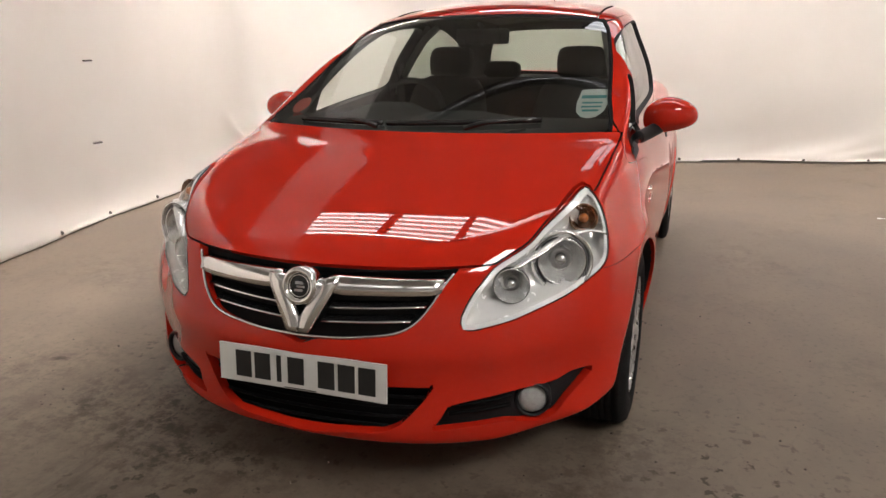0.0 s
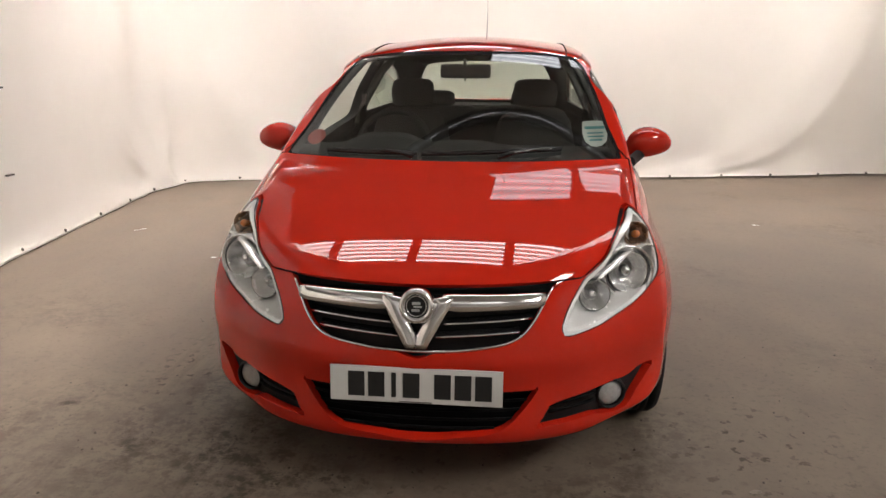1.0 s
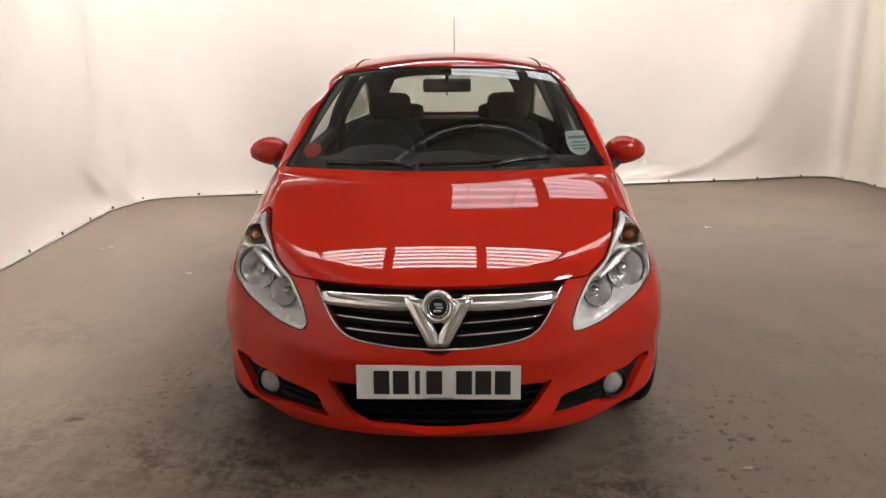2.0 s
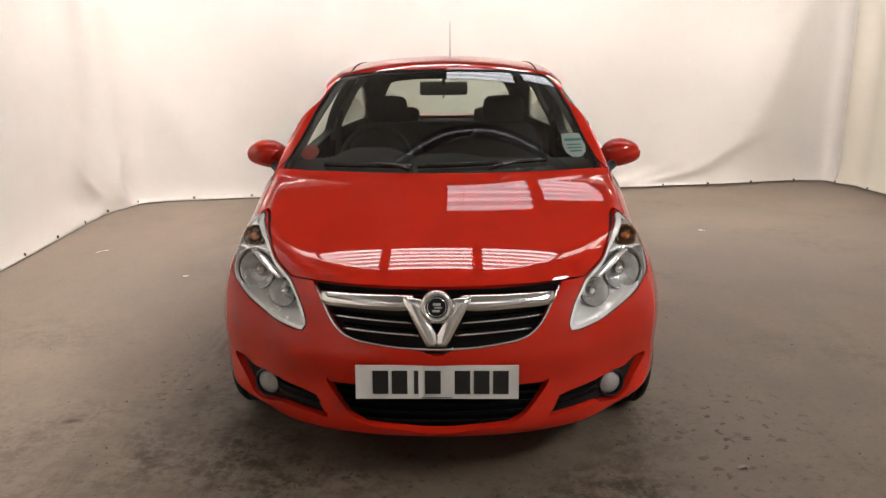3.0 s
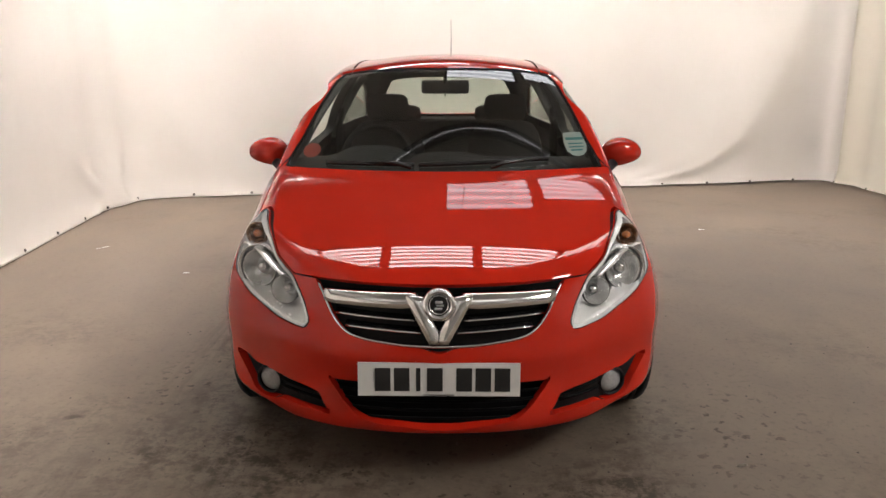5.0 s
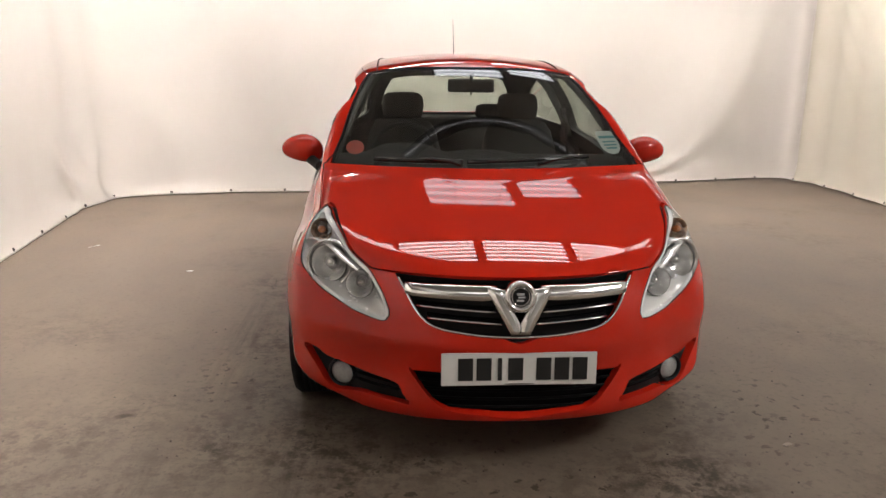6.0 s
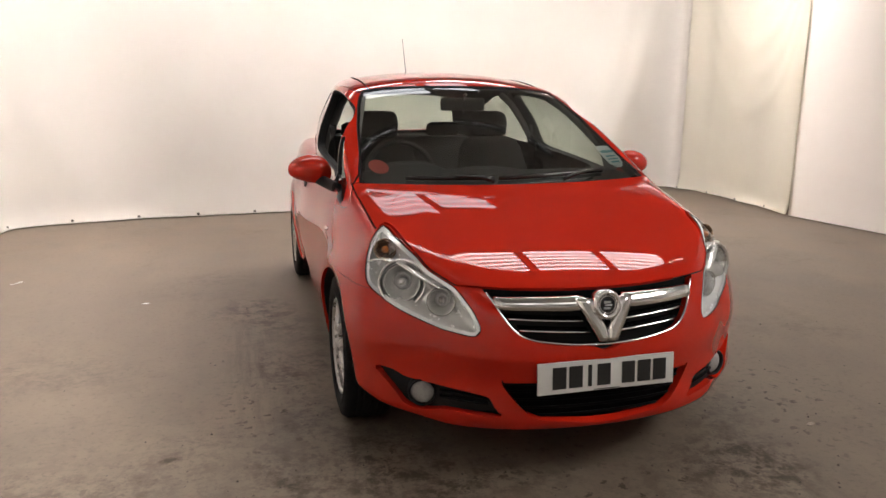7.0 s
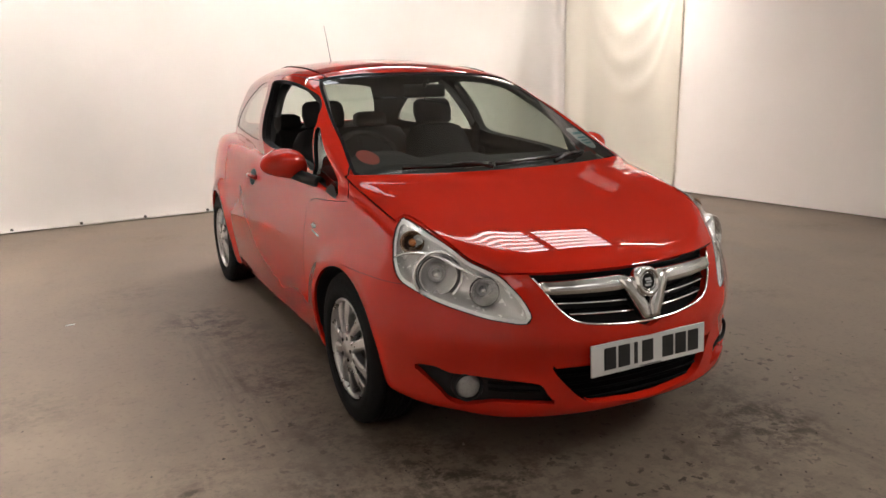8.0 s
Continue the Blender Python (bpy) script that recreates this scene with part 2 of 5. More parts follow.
# ---- mesh helpers ----
def mesh_from(name, bm, mat=None, smooth=False):
    me = bpy.data.meshes.new(name)
    bm.normal_update()
    bm.to_mesh(me)
    bm.free()
    if mat:
        me.materials.append(mat)
    if smooth:
        me.shade_smooth()
    return me


def part(name, bm, mat, parent=None, label="", smooth=False):
    ob = new(name, mesh_from(name, bm, mat, smooth))
    if parent:
        ob.parent = parent
    return tagged(ob, label) if label else ob


def thing(name, label, category, group="", at=(0, 0, 0)):
    ob = new(name)
    ob.empty_display_size = 0.1
    ob.location = at
    return tagged(ob, label, category, group)


def box(bm, x0, y0, z0, x1, y1, z1, bevel=0.0, m=None):
    r = bmesh.ops.create_cube(bm, size=1)
    vs = r["verts"]
    for v in vs:
        v.co = Vector((x0 + (v.co.x + 0.5) * (x1 - x0), y0 + (v.co.y + 0.5) * (y1 - y0), z0 + (v.co.z + 0.5) * (z1 - z0)))
    if bevel:
        es = list({e for v in vs for e in v.link_edges})
        r = bmesh.ops.bevel(bm, geom=es, offset=bevel, segments=2, affect="EDGES", profile=0.6)
        vs = r["verts"]
        vs = list({v for f in r["faces"] for v in f.verts})
    if m is not None:
        bmesh.ops.transform(bm, matrix=m, verts=vs)
    return vs


def lathe(bm, profile, m, steps=32, closed=True):
    """A profile of (radius, along) turned about the local z axis and placed by m."""
    rings = []
    for r, h in profile:
        if r < 1e-6:
            rings.append([bm.verts.new(m @ Vector((0, 0, h)))])
        else:
            rings.append([bm.verts.new(m @ Vector((r * math.cos(2 * math.pi * k / steps), r * math.sin(2 * math.pi * k / steps), h))) for k in range(steps)])
    for a, b in zip(rings, rings[1:]):
        for k in range(steps):
            q = (k + 1) % steps
            if len(a) == 1 and len(b) == 1:
                continue
            if len(a) == 1:
                bm.faces.new((a[0], b[q], b[k]))
            elif len(b) == 1:
                bm.faces.new((a[k], a[q], b[0]))
            else:
                bm.faces.new((a[k], a[q], b[q], b[k]))
    return rings


def tube(bm, points, radius, steps=8, taper=None, flat=1.0):
    """A round bar along points."""
    pts = [Vector(p) for p in points]
    rings = []
    for i, p in enumerate(pts):
        d = (pts[min(i + 1, len(pts) - 1)] - pts[max(i - 1, 0)]).normalized()
        side = d.cross(Vector((0, 0, 1)))
        if side.length < 0.05:
            side = d.cross(Vector((0, 1, 0)))
        side.normalize()
        up = side.cross(d)
        r = radius * (taper[i] if taper else 1)
        rings.append([bm.verts.new(p + side * (r * math.cos(2 * math.pi * k / steps)) + up * (r * flat * math.sin(2 * math.pi * k / steps))) for k in range(steps)])
    for a, b in zip(rings, rings[1:]):
        for k in range(steps):
            bm.faces.new((a[k], a[(k + 1) % steps], b[(k + 1) % steps], b[k]))
    bm.faces.new(rings[0][::-1])
    bm.faces.new(rings[-1])


def spline(points, per=8, closed=False):
    """Catmull-Rom points through the given ones."""
    p = [np.array(q, float) for q in points]
    n, out = len(p), []
    for i in range(n if closed else n - 1):
        a, b, c, d = (p[(i + k) % n] if closed else p[min(max(i + k, 0), n - 1)] for k in (-1, 0, 1, 2))
        for t in np.arange(per) / per:
            out.append(0.5 * (2 * b + (c - a) * t + (2 * a - 5 * b + 4 * c - d) * t * t + (3 * b - a - 3 * c + d) * t ** 3))
    if not closed:
        out.append(p[-1])
    return np.array(out)


def grid_faces(bm, rows):
    vs = [[bm.verts.new(p) for p in r] for r in rows]
    for a, b in zip(vs, vs[1:]):
        for k in range(len(a) - 1):
            bm.faces.new((a[k], a[k + 1], b[k + 1], b[k]))
    return vs


# ---- the hall ----
def build_hall():
    west, east, south, north = -8.0, 12.0, -12.0, 16.0
    bm = bmesh.new()
    box(bm, west - 0.2, south - 0.2, -0.3, east + 0.2, north + 0.2, 0.0)
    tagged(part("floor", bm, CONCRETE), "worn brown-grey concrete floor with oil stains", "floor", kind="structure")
    for name, x0, y0, x1, y1, label in (("wall_south", west - 0.2, south - 0.2, east + 0.2, south, "plain grey hall wall behind the photo bay"),
                                        ("wall_west", west - 0.2, south, west, north, "plain grey hall wall behind the backdrop"),
                                        ("wall_north", west - 0.2, north, east + 0.2, north + 0.2, "plain grey hall wall behind the backdrop"),
                                        ("wall_far_east", east, south, east + 0.2, north, "plain grey hall wall")):
        bm = bmesh.new()
        box(bm, x0, y0, 0.0, x1, y1, HALL)
        tagged(part(name, bm, DARKWALL), label, "wall", kind="structure")
    # painted partition beside the curtain, a little out of square
    a, b, thick = Vector((4.80, 4.75)), Vector((5.55, -1.0)), 0.12
    d = (b - a).normalized()
    q = Vector((-d.y, d.x)) * thick
    bm = bmesh.new()
    ring = [a, b, b + q, a + q]
    low = [bm.verts.new((*p, 0.012)) for p in ring]
    high = [bm.verts.new((*p, DRAPE + 0.1)) for p in ring]
    bm.faces.new(low)
    bm.faces.new(high[::-1])
    for k in range(4):
        bm.faces.new((low[k], low[(k + 1) % 4], high[(k + 1) % 4], high[k]))
    bmesh.ops.recalc_face_normals(bm, faces=bm.faces)
    tagged(part("wall_east", bm, PLASTER), "smooth off-white painted partition wall", "wall", kind="structure")
    bm = bmesh.new()
    box(bm, west - 0.2, south - 0.2, HALL, east + 0.2, north + 0.2, HALL + 0.2)
    tagged(part("ceiling", bm, ROOFING), "pale grey lined hall roof", "ceiling", kind="structure")


def rooflight(x, y, wide, deep, sheet, between):
    """A translucent corrugated roof sheet, or an added fill panel: lit ribs in a steel frame under the roof."""
    ob = thing("rooflight", "bright translucent corrugated rooflight in a steel frame, some added as fill", "rooflight", "rooflights", (x, y, HALL))
    bm = bmesh.new()
    for s in (-1, 1):
        box(bm, -wide / 2 - 0.05, s * deep / 2 - 0.04, -0.10, wide / 2 + 0.05, s * deep / 2 + 0.04, 0.0)
        box(bm, s * wide / 2 - 0.02, -deep / 2, -0.10, s * wide / 2 + 0.04, deep / 2, -0.002)
    part("frame", bm, STEEL, ob)
    ribs = 6
    for k in range(ribs):
        v = -deep / 2 + deep * (k + 0.5) / ribs
        bm = bmesh.new()
        box(bm, -wide / 2 + 0.02, v - deep / ribs * 0.19, -0.05, wide / 2 - 0.02, v + deep / ribs * 0.19, -0.03)
        part("lit_rib", bm, sheet, ob)
    bm = bmesh.new()
    box(bm, -wide / 2 + 0.05, -deep / 2 + 0.04, -0.02, wide / 2 - 0.05, deep / 2 - 0.04, -0.004)
    part("sheet", bm, between, ob)
    return ob


def curtain():
    """White sheeting hung round the bay: along the west side, across the back and round the east corner."""
    plan = spline([(-2.35, -6.0), (-2.75, -1.0), (-3.0, 1.5), (-3.2, 2.5), (-3.4, 4.0), (-3.52, 5.1), (-3.42, 5.75), (-2.6, 6.08),
                   (-0.9, 6.25), (0.8, 6.5), (2.2, 6.82), (3.5, 7.08), (4.6, 7.34), (4.92, 7.1), (4.96, 6.2), (4.95, 5.5), (4.83, 4.95), (4.775, 4.69)], 12)
    seg = np.r_[0, np.cumsum(np.linalg.norm(np.diff(plan, axis=0), axis=1))]
    s = np.arange(0, seg[-1], 0.04)
    px, py = np.interp(s, seg, plan[:, 0]), np.interp(s, seg, plan[:, 1])
    tx, ty = np.gradient(px), np.gradient(py)
    tl = np.hypot(tx, ty)
    nx, ny = ty / tl, -tx / tl          # towards the bay
    where = lambda x, y: s[np.argmin((px - x) ** 2 + (py - y) ** 2)]
    west, east, end = where(-3.5, 5.35), where(4.75, 7.3), s[-1]
    bump = lambda d, w: math.exp(-(d / w) ** 2)
    bm = bmesh.new()
    rows = []
    for z in np.r_[np.linspace(0, 0.6, 22), np.linspace(0.66, DRAPE, 34)]:
        row = []
        for i, q in enumerate(s):
            low = math.exp(-z / 0.30)
            off = 0.030 * noise.noise((q * 0.45, z * 0.18, 1.0)) + 0.010 * noise.noise((q * 1.3, z * 0.35, 7.0)) + 0.003 * noise.noise((q * 4.0, z * 1.2, 5.0))
            # upright fold at the west corner and drags spreading from its foot
            u = q - west
            off += 0.055 * bump(u - 0.12 - 0.10 * math.sin(0.9 * z), 0.20) * (0.30 + 0.70 * math.exp(-z / 0.9)) - 0.03 * bump(u + 0.22, 0.22)
            for c, rise in ((-0.30, 0.55), (-0.75, 0.35), (0.55, 0.9)):
                off += 0.035 * bump(u - c * (1 - math.exp(-((z - 0.02) / rise) ** 2)) - c * 0.6 * math.exp(-z / 0.1), 0.12) * math.exp(-((z - 0.25) / 0.35) ** 2)
            off += 0.028 * bump(u - 1.35 + 0.55 * z - 0.07 * z * z, 0.22) * math.exp(-((z - 1.0) / 0.9) ** 2)
            # long swags hanging from the east corner
            u = east - q
            for first, amp in ((0.35, 0.040), (0.75, 0.045), (1.10, 0.018)):
                c = first + math.log(2.6 / max(z, 0.07)) / 1.7
                off += amp * bump(u - c, 0.24) - 0.5 * amp * bump(u - c - 0.36, 0.24)
            off += 0.05 * bump(u + 0.35, 0.14) - 0.03 * bump(u + 0.62, 0.15)
            # gathered free end, with swags that sag between its two hung edges
            u = q - end
            free = math.exp(-((u + 1.2) / 0.8) ** 2)
            for sag, amp in ((1.15, 0.030), (1.55, 0.034), (1.95, 0.038), (2.4, 0.03)):
                off += amp * free * bump(z - sag - 1.1 * (u + 1.15) ** 2 - 0.12 * noise.noise((q * 0.8, sag, 3.0)), 0.13)
            off += 0.035 * (free + 0.3 * math.exp(-(u / 0.5) ** 2)) * math.sin(4.6 * u + 0.5 * math.sin(1.3 * z) + 1.5 * noise.noise((q, z * 0.4, 3.0))) * (1 - math.exp(-(u / 0.12) ** 2))
            # slack above the pegged hem
            off += 0.06 * low * (1 - math.exp(-z / 0.05)) * noise.noise((q * 1.1 + z * 1.2, z * 2.2, 2.0)) + 0.05 * math.exp(-z / 0.15)
            hem = 0.012 + 0.016 * (px[i] > 1.0) + 0.006 * noise.noise((q * 1.1, 0.0, 4.0))
            row.append((px[i] + nx[i] * off, py[i] + ny[i] * off, max(z, hem)))
        rows.append(row)
    split = int(np.argmin(abs(s - where(4.91, 7.12))))
    grid_faces(bm, [r[split:] for r in rows])
    bmesh.ops.solidify(bm, geom=bm.faces[:], thickness=0.004)
    ob = part("side_curtain", bm, CREAM, smooth=True)
    tagged(ob, "cream cloth drape gathered at the corner of the backdrop", "curtain")
    bm = bmesh.new()
    grid_faces(bm, [r[:split + 2] for r in rows])
    bmesh.ops.solidify(bm, geom=bm.faces[:], thickness=0.006)
    ob = part("backdrop_curtain", bm, CLOTH, smooth=True)
    tagged(ob, "white cloth backdrop hanging in soft folds to the floor", "backdrop curtain")
    # dark pegs along the hem
    first = None
    for q in np.arange(where(-2.75, -1.0), end - 0.3, 0.62):
        i = int(np.argmin(abs(s - q)))
        p = Vector(rows[2][i]) + Vector((nx[i], ny[i], 0)) * 0.006
        p.z = 0.034
        m = Matrix.Translation(p) @ Vector((nx[i], ny[i], 0)).to_track_quat("Z", "Y").to_matrix().to_4x4()
        if first is None:
            first = thing("hem_peg", "small dark metal eyelet peg in the curtain hem", "curtain peg", "pegs along the hem")
            bm = bmesh.new()
            lathe(bm, [(0.005, 0.0), (0.006, 0.006), (0.011, 0.007), (0.015, 0.003), (0.016, -0.008)], Matrix(), 14)
            part("eyelet", bm, PEG, first, smooth=True)
            bm = bmesh.new()
            lathe(bm, [(0.0, 0.010), (0.004, 0.009), (0.0045, -0.01)], Matrix(), 10)
            part("pin", bm, BLACK, first, smooth=True)
            first.matrix_basis = m
        else:
            copy_thing(first, m)
    return s, px, py, nx, ny


def batten(x, y, z, turn, drop=0.85, over=0.2, length=1.5):
    """A slim fill lamp, added out of view, hung on two rods beside the curtain."""
    ob = thing("batten_lamp", "white diffused fill lamp added out of view, hung on rods from the roof", "lamp", "batten lamps", (x, y, z))
    ob.rotation_euler.z = turn
    bm = bmesh.new()
    box(bm, -length / 2, -0.16, -0.07, length / 2, 0.16, 0.0, 0.006)
    part("body", bm, WHITE, ob)
    bm = bmesh.new()
    box(bm, -length / 2 + 0.03, -0.15, -0.10, length / 2 - 0.03, 0.15, -0.072, 0.006)
    part("diffuser", bm, FILL_TUBE if z > 4 else LOW_FILL_TUBE, ob)
    # added board: keeps the fill lamp off the floor and out of reflections
    bm = bmesh.new()
    box(bm, -length / 2 - over, -0.215, -drop, length / 2 + over, -0.200, 0.0)
    part("pelmet", bm, WHITE, ob, "added white board that screens the fill lamp from the bay")
    bm = bmesh.new()
    box(bm, -length / 2 - over, -0.200, -0.006, length / 2 + over, -0.161, 0.0)
    part("pelmet_bracket", bm, WHITE, ob)
    for k in (-1, 1):
        bm = bmesh.new()
        tube(bm, [(k * length * 0.4, 0, -0.002), (k * length * 0.4, 0, HALL - z)], 0.004, 6)
        part("rod", bm, STEEL, ob)


build_hall()
# the last four are unseen fill panels, added to brighten floor and nose
for x0, x1, y0, y1, sheet in ((-4.85, -3.06, 3.55, 5.2, SHEET), (-2.92, -1.36, 3.55, 5.2, SHEET), (-1.22, 0.55, 3.55, 5.2, SHEET), (0.69, 2.50, 3.55, 5.2, SHEET), (2.64, 4.46, 3.55, 5.2, SHEET), (4.60, 6.4, 3.55, 5.2, SHEET),
                              (-0.1, 1.95, 8.7, 13.6, DULL_SHEET), (2.2, 3.7, 9.6, 13.6, DULL_SHEET), (6.2, 8.8, -6.6, -1.8, SIDE_FILL),
                              (-5.8, -3.0, -9.4, -6.6, BACK_FILL), (-2.2, 0.8, -9.4, -6.6, BACK_FILL), (1.6, 4.6, -9.4, -6.6, BACK_FILL)):
    rooflight((x0 + x1) / 2, (y0 + y1) / 2, x1 - x0, y1 - y0, sheet, {SHEET: SHEET_FLAT, BACK_FILL: BACK_FILL, SIDE_FILL: SIDE_FILL}.get(sheet, DULL_FLAT))
# unseen fill lamps, added to brighten the curtain from above
for x, y, z, turn, drop in ((-1.75, -3.3, 4.0, 1.64, 1.05), (-1.95, -1.6, 4.0, 1.64, 1.05), (-2.25, 0.2, 4.0, 1.64, 1.05), (-2.45, 2.0, 4.1, 1.66, 1.05), (-2.65, 3.8, 4.1, 1.66, 1.05),
                            (-2.2, 4.85, 3.35, 0.12, 0.28), (-0.4, 4.9, 3.35, 0.12, 0.28), (1.4, 5.15, 3.35, 0.18, 0.28), (3.2, 5.45, 3.35, 0.18, 0.28), (4.1, 5.2, 3.4, -1.60, 0.32)):
    batten(x, y, z, turn, drop, 0.7 if x > 4 else 0.2)
slot = thing("roof_slot", "narrow bright gap between two roof sheets", "rooflight", "", (0.8, 6.5, HALL))
slot.rotation_euler.z = 0.13
bm = bmesh.new()
box(bm, -4.2, -0.004, -0.03, 4.2, 0.004, -0.004)
part("lit_gap", bm, DULL_SHEET, slot)
for k in (-0.038, 0.038):
    bm = bmesh.new()
    box(bm, -4.25, k - 0.03, -0.04, 4.25, k + 0.03, -0.002)
    part("edge_strip", bm, STEEL, slot)
HEM = curtain()


def strip_lamp(x, y, turn, length):
    """A bare fluorescent tube in a slim holder under the roof."""
    ob = thing("strip_lamp", "slim lit fluorescent strip lamp under the roof", "lamp", "strip lamps", (x, y, HALL - 0.10))
    ob.rotation_euler.z = turn
    bm = bmesh.new()
    box(bm, -length / 2, -0.03, -0.035, length / 2, 0.03, 0.10, 0.004)
    part("holder", bm, WHITE, ob)
    bm = bmesh.new()
    tube(bm, [(-length / 2 + 0.04, 0, -0.055), (length / 2 - 0.04, 0, -0.055)], 0.022, 10)
    part("tube", bm, STRIP, ob, smooth=True)
    for k in (-1, 1):
        bm = bmesh.new()
        box(bm, k * (length / 2 - 0.02) - 0.02, -0.02, -0.08, k * (length / 2 - 0.02) + 0.02, 0.02, -0.034, 0.003)
        part("end_cap", bm, WHITE, ob)


for x, y, turn, length in ((-3.0, 3.66, 0.0, 2.9), (7.7, 3.62, 0.0, 2.2)):
    strip_lamp(x, y, turn, length)


def curve(*keys):
    """A smooth curve (natural cubic) through (s, value) keys, straight beyond its ends."""
    k = np.array(keys, float)
    s, v = k[:, 0], k[:, 1]
    n, h, d = len(s), np.diff(s), np.diff(v) / np.diff(s)
    a, r = np.eye(n), np.zeros(n)
    for i in range(1, n - 1):
        a[i, i - 1:i + 2] = h[i - 1], 2 * (h[i - 1] + h[i]), h[i]
        r[i] = 6 * (d[i] - d[i - 1])
    c = np.linalg.solve(a, r)
    first, last = d[0] - h[0] * c[1] / 6, d[-1] + h[-1] * c[-2] / 6

    def value(q):
        q = np.asarray(q, float)
        i = np.clip(np.searchsorted(s, q) - 1, 0, n - 2)
        w = h[i]
        t = np.clip(q, s[0], s[-1])
        u, o = (s[i + 1] - t) / w, (t - s[i]) / w
        mid = u * v[i] + o * v[i + 1] + ((u ** 3 - u) * c[i] + (o ** 3 - o) * c[i + 1]) * w * w / 6
        return mid + np.minimum(q - s[0], 0) * first + np.maximum(q - s[-1], 0) * last
    return value


def smax(a, b, k):
    h = np.maximum(k - np.abs(a - b), 0) / k
    return np.maximum(a, b) + h * h * k * 0.25


def soft(a, k):
    return 0.5 * (a + np.sqrt(a * a + k * k))


NOSE = curve((0.14, 0.13), (0.18, 0.055), (0.22, 0.016), (0.265, 0.004), (0.31, 0.009), (0.37, 0.017), (0.43, 0.011), (0.475, 0.003), (0.53, 0.010), (0.60, 0.028), (0.66, 0.05), (0.72, 0.078), (0.9, 0.155))
BOW = curve((0.0, 0.0), (0.08, 0.0015), (0.16, 0.008), (0.30, 0.034), (0.43, 0.082), (0.53, 0.143), (0.62, 0.222), (0.70, 0.287), (0.76, 0.350), (0.80, 0.408), (0.84, 0.495))
BONNET = curve((-0.1, 0.63), (0.05, 0.706), (0.2, 0.775), (0.4, 0.8455), (0.6, 0.900), (0.95, 0.975), (1.3, 1.02), (2.0, 1.0), (3.0, 1.015), (4.0, 1.03))
CROWN = curve((0.0, 0.024), (0.25, 0.024), (0.6, 0.014), (1.1, 0.013), (1.8, 0.02), (2.6, 0.014), (4.0, 0.014))
PLAN = curve((0, 0.804), (0.3, 0.823), (0.6, 0.839), (0.9, 0.858), (1.6, 0.854), (2.3, 0.858), (2.8, 0.852), (3.3, 0.850), (3.7, 0.808), (4, 0.746))
FLANK = curve((0.15, -0.080), (0.2, -0.060), (0.33, -0.029), (0.48, -0.010), (0.6, -0.011), (0.7, -0.020), (0.82, -0.033), (0.93, -0.056), (1, -0.074), (1.2, -0.153))
RIDGE = curve((0.1, 0.40), (0.5, 0.47), (1.0, 0.56))
LEAN = curve((0.2, 0.613), (0.6, 0.487), (0.9, 0.263), (1.3, 0.137), (1.8, 0.070), (3, 0.048))
ROOF = curve((1.4, 1.293), (1.7, 1.376), (1.9, 1.422), (2.15, 1.461), (2.4, 1.480), (2.65, 1.483), (2.9, 1.472), (3.4, 1.426), (3.75, 1.372), (4.0, 1.31))
SIDE = curve((0.93, 0.743), (1.03, 0.737), (1.18, 0.700), (1.33, 0.635), (1.43, 0.596), (1.58, 0.490))
TAPER = curve((1, 0.000), (1.6, 0.000), (2.2, 0.010), (2.8, -0.029), (3.3, -0.080), (4, -0.180))
SCREEN = curve((0.93, 0.751), (0.98, 0.868), (1.10, 1.142), (1.22, 1.408), (1.32, 1.636), (1.41, 1.864), (1.5, 2.11))
TAIL = curve((0.2, 3.85), (0.33, 3.95), (0.58, 3.965), (0.93, 3.93), (1.08, 3.88), (1.36, 3.66), (1.6, 3.45))
AXLES = (0.82, 3.33)
HUB = 0.305


def belly(x, y):
    """Height of the lower edge: level under the sills, rising round the corners of the nose."""
    front = np.clip((1.1 - y) / 0.3, 0, 1)
    return 0.175 + front * (0.020 + 0.055 * np.clip((x - 0.50) / 0.30, 0, 1) ** 1.5)


def shape(p):
    """Below zero inside the bodywork."""
    x, y, z = np.abs(p[..., 0]), p[..., 1], p[..., 2]
    front = NOSE(z) + BOW(x) + 0.21 * (x / 0.62) ** 2 * soft(z - 0.58, 0.05)
    front = (front - y) / np.sqrt(1 + (0.98 * (x / 0.62) ** 1.5) ** 2)
    lift = 0.0035 / (1 + np.exp((x - RIDGE(y)) / 0.026)) * np.clip((y - 0.1) / 0.3, 0, 1) * np.clip((1.6 - y) / 0.3, 0, 1)
    top = (z - BONNET(y) + CROWN(y) * x * x / 0.25 - lift + 0.006) / 1.08
    flare = sum(0.016 * np.exp(-((np.hypot(y - a, z - HUB) - 0.36) / 0.055) ** 2) for a in AXLES)
    flank = (x - PLAN(y) - FLANK(z) + LEAN(y) * soft(z - 0.68, 0.06) - flare) / 1.02
    tail = (y - TAIL(z) + 0.13 * (x / 0.8) ** 3) / 1.1
    low = smax(smax(flank, top, 0.06), front, 0.042)
    low = smax(smax(low, tail, 0.14), belly(x, y) - z, 0.04)
    screen = (SCREEN(z) + 0.37 * x * x - y) / 2.1
    roof = z - ROOF(y) + 0.17 * x * x
    glass = (x - SIDE(z) - TAPER(y)) / 1.08
    rear = (y - TAIL(z) + 0.10 * (x / 0.6) ** 2) / 1.25
    cab = smax(smax(glass, roof, 0.07), screen, 0.035)
    cab = smax(smax(cab, rear, 0.10), 0.8 - z, 0.02)
    return -smax(-low, -cab, 0.010)


